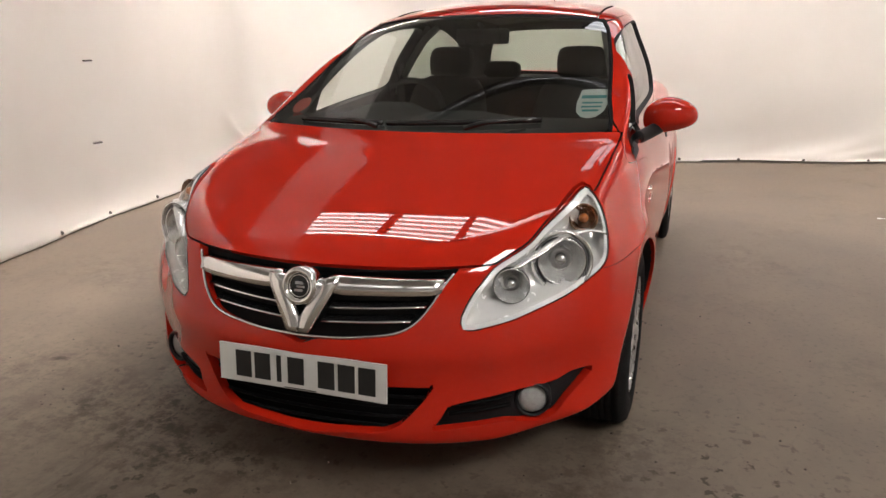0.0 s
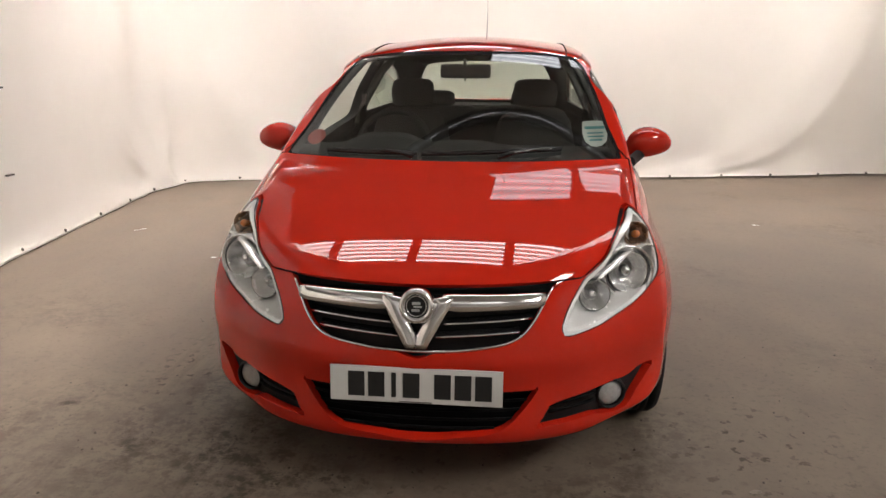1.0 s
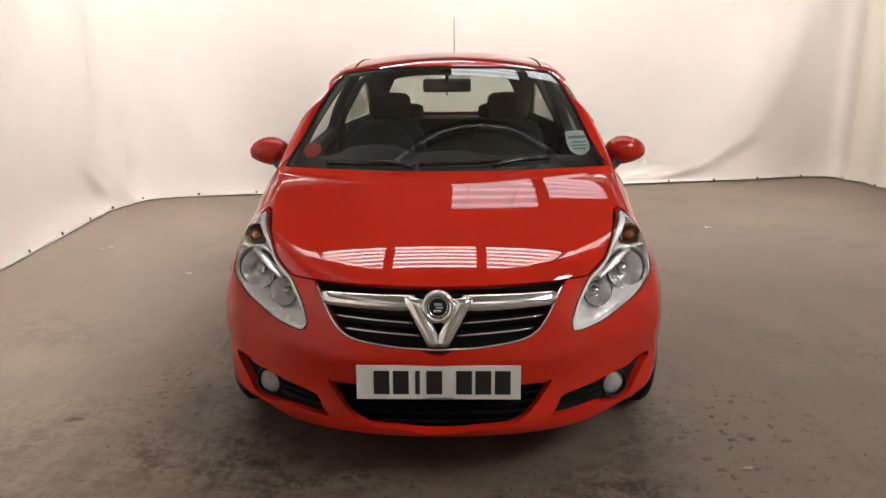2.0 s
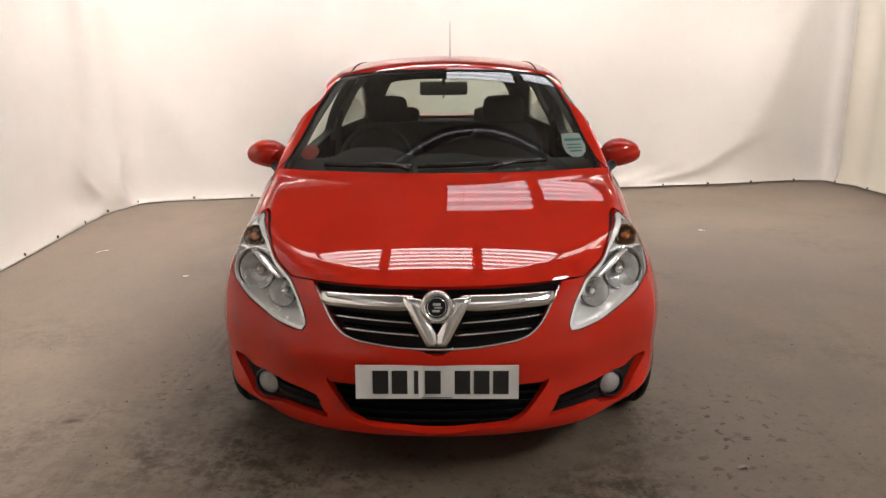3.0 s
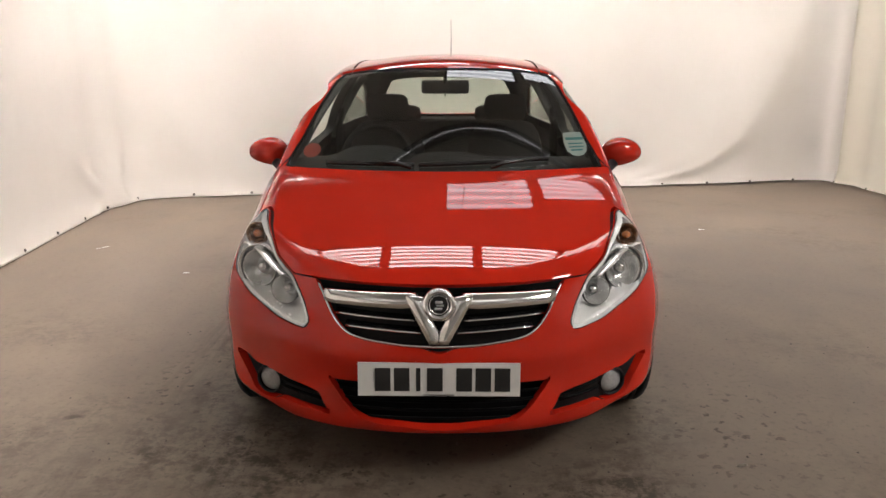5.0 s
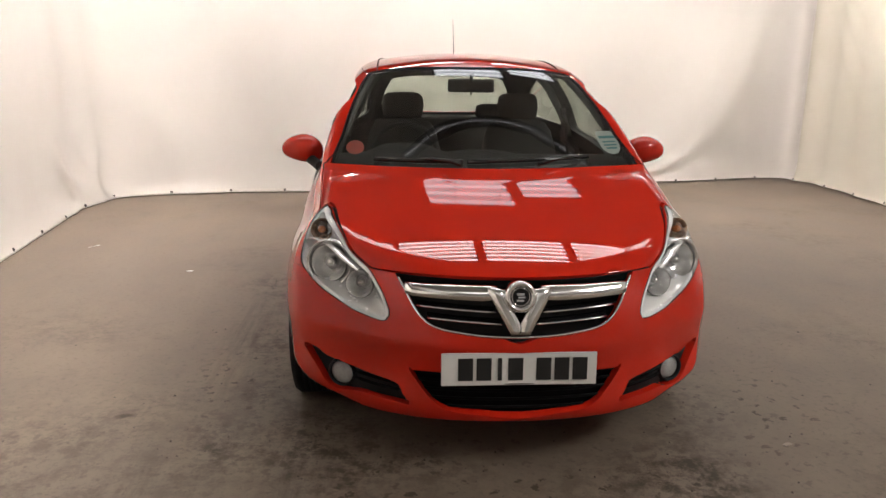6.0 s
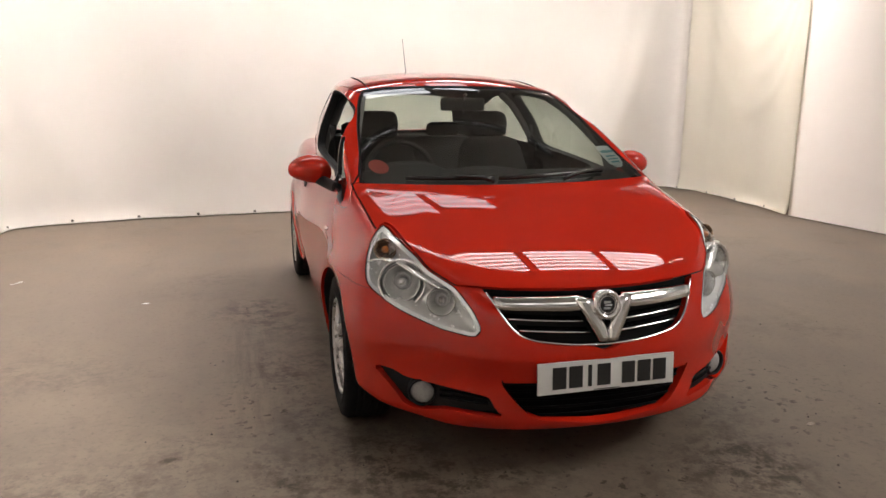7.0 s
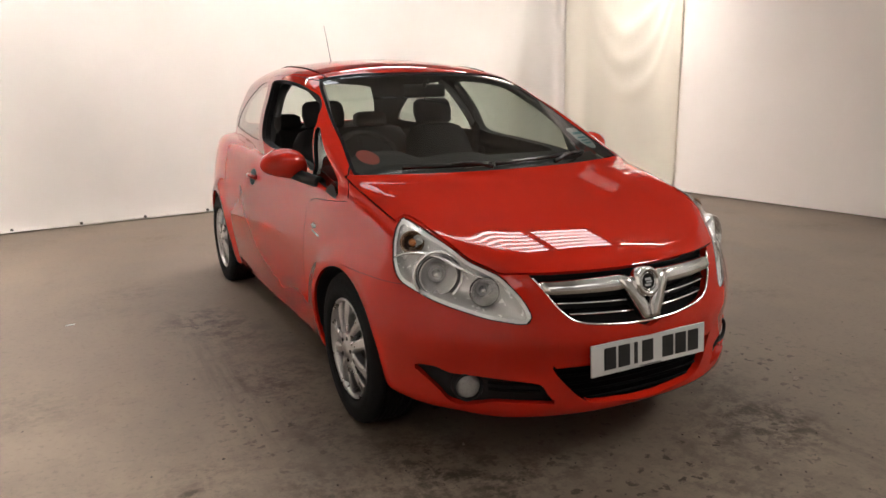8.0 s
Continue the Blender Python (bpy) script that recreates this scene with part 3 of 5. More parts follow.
def slope(p):
    e = 0.002
    g = np.stack([shape(p + np.eye(3)[i] * e) - shape(p - np.eye(3)[i] * e) for i in range(3)], -1)
    n = np.linalg.norm(g, axis=-1, keepdims=True)
    return g / np.maximum(n, 1e-9), n[..., 0] / (2 * e)


def settle(p, steps=4):
    for _ in range(steps):
        n, s = slope(p)
        p = p - n * np.clip(shape(p) / np.maximum(s, 0.3), -0.03, 0.03)[..., None]
    return p


# ---- skin of the car, cut into its panels ----
def skin(h=0.017):
    """The bodywork as one even sheet of quads lying on shape() = 0."""
    lo, count = np.array([-0.952, -0.136, 0.119]), (np.array([1.904, 4.216, 1.428]) / h).astype(int) // 2 * 2
    lo[0] = -h * count[0] / 2
    axes = [lo[k] + h * np.arange(count[k] + 1) for k in range(3)]
    val = np.stack([shape(np.stack(np.meshgrid(np.array([x]), axes[1], axes[2], indexing="ij"), -1))[0] for x in axes[0]])
    inside = val < 0
    total, hits = np.zeros((*count, 3)), np.zeros(count)
    corner = [np.array(c) for c in np.ndindex(2, 2, 2)]
    part_of = lambda a, c: a[c[0]:c[0] + count[0], c[1]:c[1] + count[1], c[2]:c[2] + count[2]]
    for c in corner:
        for k in range(3):
            if c[k] == 0:
                d = c.copy()
                d[k] = 1
                a, b = part_of(val, c), part_of(val, d)
                cross = (a < 0) != (b < 0)
                t = np.where(cross, a / np.where(cross, a - b, 1), 0)
                for q in range(3):
                    total[..., q] += np.where(cross, c[q] + (t if q == k else 0), 0)
                hits += cross
    live = hits > 0
    index = np.full(count, -1)
    index[live] = np.arange(live.sum())
    cells = np.argwhere(live)
    verts = lo + h * (cells + total[live] / hits[live][:, None])
    faces = []
    for k in range(3):
        u, v = (k + 1) % 3, (k + 2) % 3
        a = inside
        b = np.roll(inside, -1, axis=k)
        edge = np.argwhere(a != b)
        edge = edge[(edge[:, k] < count[k]) & (edge[:, u] > 0) & (edge[:, v] > 0) & (edge[:, u] < count[u]) & (edge[:, v] < count[v])]
        quad = []
        for du, dv in ((-1, -1), (0, -1), (0, 0), (-1, 0)):
            q = edge.copy()
            q[:, u] += du
            q[:, v] += dv
            quad.append(index[q[:, 0], q[:, 1], q[:, 2]])
        quad = np.stack(quad, 1)
        flip = ~inside[edge[:, 0], edge[:, 1], edge[:, 2]]
        quad[flip] = quad[flip][:, ::-1]
        faces.append(quad[(quad >= 0).all(1)])
    return settle(verts, 5), np.concatenate(faces)


def outline(points, q, per=5, sharp=False):
    """Signed distance, below zero inside, of 2D places q from a closed outline."""
    p = np.array(points, float) if sharp else spline(points, per, True)
    best, inside = np.full(len(q), 9.0), np.zeros(len(q), bool)
    for a, b in zip(p, np.roll(p, -1, axis=0)):
        d, w = b - a, q - a
        t = np.clip((w @ d) / max(d @ d, 1e-12), 0, 1)
        best = np.minimum(best, np.hypot(w[:, 0] - t * d[0], w[:, 1] - t * d[1]))
        up = (a[1] <= q[:, 1]) != (b[1] <= q[:, 1])
        inside ^= up & (q[:, 0] < a[0] + (q[:, 1] - a[1]) * d[0] / (d[1] if abs(d[1]) > 1e-12 else 1e-12))
    return np.where(inside, -best, best)


class Sheet:
    """Verts and faces of the skin; every face has the name of its panel."""
    def __init__(self):
        self.v, quads = skin()
        self.f, self.name = [tuple(q) for q in quads], ["shell"] * len(quads)

    def padded(self):
        w = max(len(f) for f in self.f)
        return np.array([f + (f[-1],) * (w - len(f)) for f in self.f])

    def split(self, fn, mine):
        """Splits faces called mine where fn changes sign."""
        s = fn(self.v)
        s = np.where(np.abs(s) < 1e-6, 1e-6, s)
        pad = s[self.padded()]
        mixed = np.flatnonzero((pad.min(1) < 0) & (pad.max(1) > 0))
        made, extra, faces, names, gone = {}, [], [], [], set()

        def at(i, j):
            key = (min(i, j), max(i, j))
            if key not in made:
                a, b = key
                made[key] = len(self.v) + len(extra)
                extra.append(self.v[a] + (self.v[b] - self.v[a]) * (s[a] / (s[a] - s[b])))
            return made[key]
        for k in mixed:
            if self.name[k] not in mine:
                continue
            f, both = self.f[k], ([], [])
            for i, j in zip(f, f[1:] + f[:1]):
                both[int(s[i] > 0)].append(i)
                if (s[i] > 0) != (s[j] > 0):
                    e = at(i, j)
                    both[0].append(e)
                    both[1].append(e)
            gone.add(k)
            for q in both:
                if len(q) > 2:
                    faces.append(tuple(q))
                    names.append(self.name[k])
        if extra:
            self.v = np.concatenate([self.v, settle(np.array(extra), 2)])
        self.f = [f for k, f in enumerate(self.f) if k not in gone] + faces
        self.name = [f for k, f in enumerate(self.name) if k not in gone] + names

    def cut(self, name, fn, gap=0.0, mine=("shell",)):
        """Names what lies inside fn; a strip of the given half width round it falls away."""
        self.split(lambda p: fn(p) + gap, mine)
        if gap:
            self.split(lambda p: fn(p) - gap, mine)
        pad = self.padded()
        mid = self.v[pad].mean(1)
        s = fn(mid)
        for k, (n, q) in enumerate(zip(self.name, s)):
            if n in mine:
                self.name[k] = name if q < -gap else ("gap" if q < gap else n)


def halves(p):
    return np.abs(p[:, 0]), p[:, 1], p[:, 2]


def lamp_line(p):
    x, y, z = halves(p)
    d = outline([(0.892, 0.859), (0.912, 0.812), (0.906, 0.735), (0.878, 0.675), (0.81, 0.640), (0.71, 0.602), (0.58, 0.568), (0.50, 0.556), (0.43, 0.549),
                 (0.409, 0.564), (0.414, 0.590), (0.447, 0.637), (0.503, 0.688), (0.534, 0.707), (0.590, 0.728), (0.639, 0.748), (0.705, 0.788), (0.81, 0.836)],
                np.stack([0.8 * x + 0.6 * y, z], 1))
    return np.where(y < 1.0, d, 1.0)


def bonnet_line(p):
    x, y, z = halves(p)
    side = np.interp(y, [0.0, 0.5, 0.62, 0.8, 1.1], [0.66, 0.69, 0.704, 0.715, 0.73])
    rear = y - (0.848 + 0.37 * x * x)
    d = np.maximum(np.maximum(0.703 + 0.01 * x - z, (x - side)), np.maximum(rear, 0.006 - lamp_line(p)))
    return d


def front_view(points, back=0.6, low=0.0):
    return lambda p: np.where((p[:, 1] < back) & (p[:, 2] > low), outline(points, np.stack([np.abs(p[:, 0]), p[:, 2]], 1)), 1.0)


def both_sides(points):
    return points + [(-x, z) for x, z in points[::-1]]


def side_view(points, inner=0.42, per=5):
    return lambda p: np.where(np.abs(p[:, 0]) > inner, outline(points, p[:, 1:3], per), 1.0)


GRILLE_EDGE = [(-0.02, 0.515), (0.06, 0.517), (0.121, 0.520), (0.188, 0.527), (0.262, 0.538), (0.309, 0.558), (0.347, 0.599), (0.386, 0.666), (0.410, 0.70), (0.40, 0.73), (0.2, 0.74), (-0.02, 0.74)]
INTAKE_EDGE = [(-0.03, 0.238), (0.134, 0.245), (0.225, 0.255), (0.275, 0.278), (0.322, 0.326), (0.362, 0.382), (0.335, 0.388), (0.2, 0.388), (-0.03, 0.388)]
FOG_EDGE = [(0.752, 0.378), (0.70, 0.384), (0.65, 0.362), (0.534, 0.354), (0.412, 0.335), (0.39, 0.305), (0.372, 0.268), (0.446, 0.270), (0.54, 0.273), (0.585, 0.260), (0.63, 0.252), (0.667, 0.268), (0.692, 0.305)]
SCREEN_EDGE = both_sides([(0.0, 0.925), (0.35, 0.928), (0.58, 0.945), (0.682, 0.963), (0.691, 0.985), (0.677, 1.03), (0.659, 1.077), (0.645, 1.134), (0.629, 1.194), (0.608, 1.25), (0.584, 1.308), (0.558, 1.345), (0.515, 1.369), (0.27, 1.391)])
DOOR_GLASS = [(1.485, 1.160), (1.53, 1.193), (1.61, 1.243), (1.74, 1.297), (1.95, 1.340), (2.25, 1.363), (2.45, 1.362), (2.51, 1.342), (2.465, 1.262), (2.42, 1.17), (2.385, 1.08), (2.34, 1.04), (2.20, 1.02), (1.97, 1.005), (1.60, 0.978), (1.43, 0.958), (1.415, 0.972), (1.455, 1.05), (1.475, 1.12)]
FRONT_QUARTER = [(1.450, 1.148), (1.37, 1.105), (1.285, 1.055), (1.155, 0.984), (1.07, 0.930), (1.025, 0.896), (1.07, 0.897), (1.17, 0.912), (1.375, 0.945), (1.425, 1.03), (1.448, 1.10)]
REAR_QUARTER = [(2.66, 1.345), (2.85, 1.345), (3.02, 1.308), (3.22, 1.25), (3.40, 1.16), (3.49, 1.09), (3.46, 1.06), (3.2, 1.05), (2.85, 1.038), (2.54, 1.03), (2.47, 1.048), (2.51, 1.139), (2.585, 1.275)]
DOOR_EDGE = [(1.30, 0.84), (1.325, 0.75), (1.30, 0.50), (1.32, 0.33), (1.42, 0.285), (1.9, 0.28), (2.36, 0.29), (2.47, 0.36), (2.51, 0.60), (2.46, 0.88), (2.42, 1.0), (2.435, 1.08), (2.465, 1.16), (2.52, 1.26), (2.60, 1.345), (2.58, 1.385), (2.30, 1.392), (2.02, 1.378),
             (1.72, 1.330), (1.56, 1.262), (1.40, 1.175), (1.20, 1.062), (1.02, 0.960), (0.945, 0.905), (0.945, 0.878), (1.10, 0.864)]
REAR_GLASS = both_sides([(0.0, 1.05), (0.40, 1.06), (0.52, 1.09), (0.51, 1.19), (0.46, 1.29), (0.41, 1.335), (0.2, 1.355)])


def cut_body():
    b = Sheet()
    b.cut("lens", lamp_line, 0.0018)
    b.cut("bonnet", bonnet_line, 0.0025)
    b.cut("lens_edge", lambda p: -0.0135 - lamp_line(p), 0.0, ("lens",))
    b.cut("windscreen", lambda p: np.where((p[:, 1] < 2.0) & (p[:, 2] > 0.9) & (slope(p)[0][:, 1] < -0.25), outline(SCREEN_EDGE, p[:, [0, 2]]), 1.0), 0.0015)
    b.cut("screen_border", lambda p: np.where((p[:, 1] < 2.0) & (p[:, 2] > 0.9), np.minimum(-0.012 - outline(SCREEN_EDGE, p[:, [0, 2]]), p[:, 2] - 0.962 - 0.02 * p[:, 0] ** 2), 1.0), 0.0, ("windscreen",))
    b.cut("grille_hole", front_view(GRILLE_EDGE))
    b.cut("intake_hole", front_view(INTAKE_EDGE))
    b.cut("fog_hole", front_view(FOG_EDGE))
    b.cut("arch_hole", lambda p: np.where(np.abs(p[:, 0]) > 0.45, np.minimum(*(np.hypot(p[:, 1] - a - 0.012, p[:, 2] - HUB - 0.012) for a in AXLES)) - 0.322, 1.0))
    b.cut("rear_glass", lambda p: np.where((p[:, 1] > 3.2) & (p[:, 2] > 1.0), outline(REAR_GLASS, p[:, [0, 2]]), 1.0), 0.002)
    b.cut("quarter_glass", side_view(REAR_QUARTER), 0.002)
    b.cut("door", side_view(DOOR_EDGE, 0.5), 0.001)
    b.cut("door_glass", side_view(DOOR_GLASS), 0.002, ("door",))
    b.cut("front_quarter", side_view(FRONT_QUARTER), 0.002, ("door",))
    # cowl between bonnet and windscreen
    b.cut("cowl", lambda p: np.where(p[:, 1] < 1.3, np.maximum(np.abs(p[:, 0]) - 0.60, np.maximum(0.848 + 0.37 * p[:, 0] ** 2 - p[:, 1], p[:, 2] - 1.03)), 1.0))
    b.cut("front_bumper", lambda p: np.where(p[:, 1] < 0.82, np.where(np.abs(p[:, 0]) < 0.55, p[:, 2] - 0.9, p[:, 2] - 0.658), 1.0), 0.001)
    b.cut("rear_bumper", lambda p: np.maximum(3.33 - p[:, 1], p[:, 2] - 0.62), 0.002)
    b.cut("tailgate", lambda p: np.maximum(np.maximum(3.55 - p[:, 1], np.abs(p[:, 0]) - 0.62), -1.0), 0.002)
    b.cut("roof", lambda p: np.maximum(1.25 - p[:, 2], np.abs(p[:, 0]) - (0.505 - 0.10 * np.clip(p[:, 1] - 2.4, 0, 2))), 0.003)
    b.cut("underside", lambda p: p[:, 2] - belly(np.abs(p[:, 0]), p[:, 1]) - 0.009)
    b.cut("wing", lambda p: np.maximum(p[:, 1] - 1.36, 0.19 - p[:, 2]))
    return b


BODY = cut_body()
BODY_NORMAL = slope(BODY.v)[0]


def panel(name, tag, mat, parent, label="", side=0, depth=0.016, rim=True, lift=0.0, rim_mat=None):
    """The faces of one panel as a mesh, with its edges turned inwards."""
    keep = [f for f, n in zip(BODY.f, BODY.name) if n in tag.split("+") and (not side or side * sum(BODY.v[i][0] for i in f) > 0)]
    ids = sorted({i for f in keep for i in f})
    at = {i: k for k, i in enumerate(ids)}
    co, no = BODY.v[ids] + lift * BODY_NORMAL[ids], BODY_NORMAL[ids]
    faces = [tuple(at[i] for i in f) for f in keep]
    verts, normals, mats = list(co), [tuple(no[i]) for f in faces for i in f], [0] * len(faces)
    if rim:
        count = {}
        for f in faces:
            for a, b in zip(f, f[1:] + f[:1]):
                count[(a, b)] = count.get((a, b), 0) + 1
        edge = [(a, b) for a, b in count if (b, a) not in count]
        low = {}
        for a, b in edge:
            for i in (a, b):
                if i not in low:
                    low[i] = len(verts)
                    verts.append(co[i] - depth * no[i])
        for a, b in edge:
            f = (b, a, low[a], low[b])
            p = [np.array(verts[i]) for i in f]
            n = np.cross(p[1] - p[0], p[3] - p[0])
            n = n / max(np.linalg.norm(n), 1e-9)
            faces.append(f)
            mats.append(1 if rim_mat else 0)
            normals += [tuple(n)] * 4
    me = bpy.data.meshes.new(name)
    me.from_pydata([tuple(v) for v in verts], [], faces)
    me.materials.append(mat)
    if rim_mat:
        me.materials.append(rim_mat)
        me.polygons.foreach_set("material_index", mats)
    me.shade_smooth()
    me.normals_split_custom_set(normals)
    ob = new(name, me)
    ob.parent = parent
    return tagged(ob, label) if label else ob


def liner(parent):
    """Dark inner skin under the panels: keeps the shut lines and the cabin dark."""
    skip = {"windscreen", "door_glass", "quarter_glass", "rear_glass", "front_quarter", "grille_hole", "intake_hole", "fog_hole", "arch_hole", "lens", "lens_edge", "screen_border"}
    faces = [f for f, n in zip(BODY.f, BODY.name) if n not in skip]
    ids = sorted({i for f in faces for i in f})
    at = {i: k for k, i in enumerate(ids)}
    me = bpy.data.meshes.new("inner_skin")
    me.from_pydata([tuple(v) for v in BODY.v[ids] - 0.02 * BODY_NORMAL[ids]], [], [tuple(at[i] for i in f) for f in faces])
    me.materials.append(TRIM)
    me.shade_smooth()
    ob = new("inner_skin", me)
    ob.parent = parent
    return ob


car = thing("car", "glossy red three-door hatchback parked on the concrete floor", "car")
panel("bonnet", "bonnet", RED, car, depth=0.02)
panel("front_bumper", "front_bumper", RED, car, depth=0.03)
panel("roof", "roof", RED, car, rim_mat=BLACK)
panel("tailgate", "tailgate", RED, car)
panel("rear_bumper", "rear_bumper", RED, car)
panel("body_shell", "shell", RED, car, "red side bodywork with pillars and sills", rim_mat=BLACK)
panel("underside", "underside", BLACK, car, "black underbody", rim=False)
panel("cowl", "cowl", FRIT, car, "black plastic cowl below the windscreen")
panel("windscreen", "windscreen", GLASS, car, "clear laminated windscreen", rim=False).visible_shadow = False
panel("rear_window", "rear_glass", GLASS, car, "clear rear window glass", rim=False).visible_shadow = False
panel("screen_border", "screen_border", FRIT, car, "black printed border of the windscreen", depth=0.006)
liner(car)
DOORS = {}
for side in (-1, 1):
    panel("wing", "wing", RED, car, side=side)
    DOORS[side] = panel("door", "door", RED, car, "red front door with its window lowered" if side < 0 else "red front door with its window closed", side=side, depth=0.05, rim_mat=BLACK)
    if side > 0:
        panel("window", "door_glass", GLASS, DOORS[side], "clear side window glass", side=side, rim=False, lift=-0.014).visible_shadow = False
    panel("front_quarter_window", "front_quarter", GLASS, DOORS[side], "small fixed triangular window", side=side, rim=False, lift=-0.010).visible_shadow = False
    panel("rear_quarter_window", "quarter_glass", GLASS, car, "fixed rear side window", side=side, rim=False, lift=-0.003).visible_shadow = False


# ---- parts fixed to the body ----
def on_skin(x, y, z):
    """The place on the bodywork nearest to a point, and the way out of it."""
    p = settle(np.array([[x, y, z]], float), 8)
    return Vector(p[0]), Vector(slope(p)[0][0])


def lamp_shell(parent, side):
    """The silvered shell behind the lens: a bright flange at the edge, then a deep bowl."""
    keep = [f for f, n in zip(BODY.f, BODY.name) if n in ("lens", "lens_edge") and side * sum(BODY.v[i][0] for i in f) > 0]
    ids = sorted({i for f in keep for i in f})
    at = {i: k for k, i in enumerate(ids)}
    co = BODY.v[ids]
    no = BODY_NORMAL[ids]
    s = lamp_line(co)
    sink = 0.006 + 0.066 * np.clip((-s - 0.013) / 0.036, 0, 1) ** 0.7
    back = np.array([-side * 0.22, 0.93, -0.10])
    inner = co + sink[:, None] * back - 0.006 * no
    bm = bmesh.new()
    vs = [bm.verts.new(p) for p in inner]
    for f in keep:
        bm.faces.new([vs[at[i]] for i in f])
    part("housing", bm, HOUSING, parent, "silvered headlight housing", smooth=True)
    panel("flange", "lens_edge", FLANGE, parent, "bright white rim inside the lens", side=side, rim=False, lift=-0.005)
    count = {}
    for f in keep:
        for a, b in zip(f, f[1:] + f[:1]):
            count[(a, b)] = 1
    edge = [(a, b) for a, b in count if (b, a) not in count]
    bm = bmesh.new()
    made = {}
    for a, b in edge:
        for i in (a, b):
            if i not in made:
                k = at[i]
                made[i] = (bm.verts.new(co[k] + 0.0005 * no[k]), bm.verts.new(co[k] - 0.02 * no[k]))
        bm.faces.new((made[a][0], made[b][0], made[b][1], made[a][1]))
    part("seal", bm, SEAL, parent, "dark lens seal", smooth=True)


def ring_at(parent, name, profile, place, aim, mat, label="", steps=40):
    bm = bmesh.new()
    lathe(bm, profile, look(place, Vector(place) + Vector(aim)), steps)
    return part(name, bm, mat, parent, label, smooth=True)


def headlight(side):
    """Clear lens over a main bowl in a wide ring, a smaller inner bowl and an amber bulb in a dark pocket."""
    s = side
    unit = panel("headlight", "lens+lens_edge", LENS, car, "clear headlight with silver bowls and amber indicator bulb", side=side, rim=False, lift=0.001)
    unit.visible_shadow = False
    lamp_shell(unit, side)
    aim = (s * 0.30, -1, 0.06)
    for name, place, r in (("main_bowl", (s * 0.650, 0.358, 0.688), 0.066), ("inner_bowl", (s * 0.535, 0.238, 0.643), 0.048)):
        ring_at(unit, name, [(0.0, 0.046), (r * 0.35, 0.040), (r * 0.62, 0.027), (r * 0.82, 0.012), (r * 0.95, -0.004), (r, -0.007), (r * 1.03, -0.004), (r * 1.04, 0.02)], place, aim, BOWL, "round mirror bowl of the headlight")
        ring_at(unit, "bowl_ring", [(r * 1.035, 0.004), (r * 1.04, -0.005), (r * 1.065, -0.005), (r * 1.075, 0.006)], place, aim, SEAL, "thin dark ring round the lamp bowl")
        if name == "main_bowl":
            ring_at(unit, "bowl_surround", [(r * 1.09, 0.016), (r * 1.13, 0.002), (r * 1.27, -0.010), (r * 1.31, -0.010), (r * 1.33, -0.002), (r * 1.33, 0.03)], place, aim, REFLECTOR, "bright moulded ring round the main bowl")
        ring_at(unit, "bulb_cap", [(0.0, 0.004), (r * 0.17, 0.006), (r * 0.22, 0.012), (r * 0.22, 0.030), (r * 0.15, 0.04)], place, aim, BOWL, "bright bulb shield", 20)
        ring_at(unit, "bulb_collar", [(r * 0.24, 0.041), (r * 0.26, 0.034), (r * 0.42, 0.030), (r * 0.45, 0.036)], place, aim, SATIN, "grey bulb collar", 24)
    # dark pocket with the amber bulb
    place, aim2 = (s * 0.688, 0.480, 0.787), (s * 0.25, -1, 0.25)
    ring_at(unit, "indicator_pocket", [(0.0, 0.036), (0.024, 0.030), (0.036, 0.010), (0.040, -0.004), (0.042, -0.003), (0.043, 0.02)], place, aim2, POCKET, "brown-tinted indicator reflector", 28)
    ring_at(unit, "indicator_bulb", [(0.0, -0.012), (0.009, -0.010), (0.014, -0.002), (0.014, 0.014), (0.010, 0.028)], place, aim2, AMBER, "amber indicator bulb", 16)
    # bright wave between the pocket and the bowls
    bm = bmesh.new()
    pts = spline([(s * 0.745, 0.51, 0.735), (s * 0.71, 0.44, 0.762), (s * 0.65, 0.365, 0.757), (s * 0.595, 0.305, 0.722), (s * 0.535, 0.245, 0.692)], 6)
    tube(bm, pts, 0.016, 10, flat=0.3)
    part("chrome_brow", bm, REFLECTOR, unit, "bright moulded wave over the bowls", smooth=True)
    return unit


for side in (-1, 1):
    headlight(side)


def at_front(x, z, lift=0.0):
    """The place at x and z on the unbroken nose."""
    y0, y1 = -0.3, 0.9
    for _ in range(40):
        y = (y0 + y1) / 2
        if shape(np.array([x, y, z])) < 0:
            y1 = y
        else:
            y0 = y
    return Vector((x, y0 - lift, z))


def ribbon(bm, top, bottom, front, thick, back=0.03):
    """A bar between two edge lines, bowed forward by its lift, and closed behind."""
    rows = []
    n = len(top)
    for k in range(n):
        (xa, za), (xb, zb) = top[k], bottom[k]
        a, b = at_front(xa, za), at_front(xb, zb)
        mid = (a + b) / 2
        out = Vector((0, -1, 0))
        rows.append([a + Vector((0, back, 0)), a + out * front, a * 0.93 + b * 0.07 + out * (front + thick), mid + out * (front + thick * 1.1), a * 0.07 + b * 0.93 + out * (front + thick), b + out * front, b + Vector((0, back, 0))])
    vs = [[bm.verts.new(p) for p in r] for r in rows]
    for a, b in zip(vs, vs[1:]):
        for k in range(len(a)):
            q = (k + 1) % len(a)
            bm.faces.new((a[k], a[q], b[q], b[k]))
    bm.faces.new(vs[0])
    bm.faces.new(vs[-1][::-1])
    bmesh.ops.recalc_face_normals(bm, faces=bm.faces)


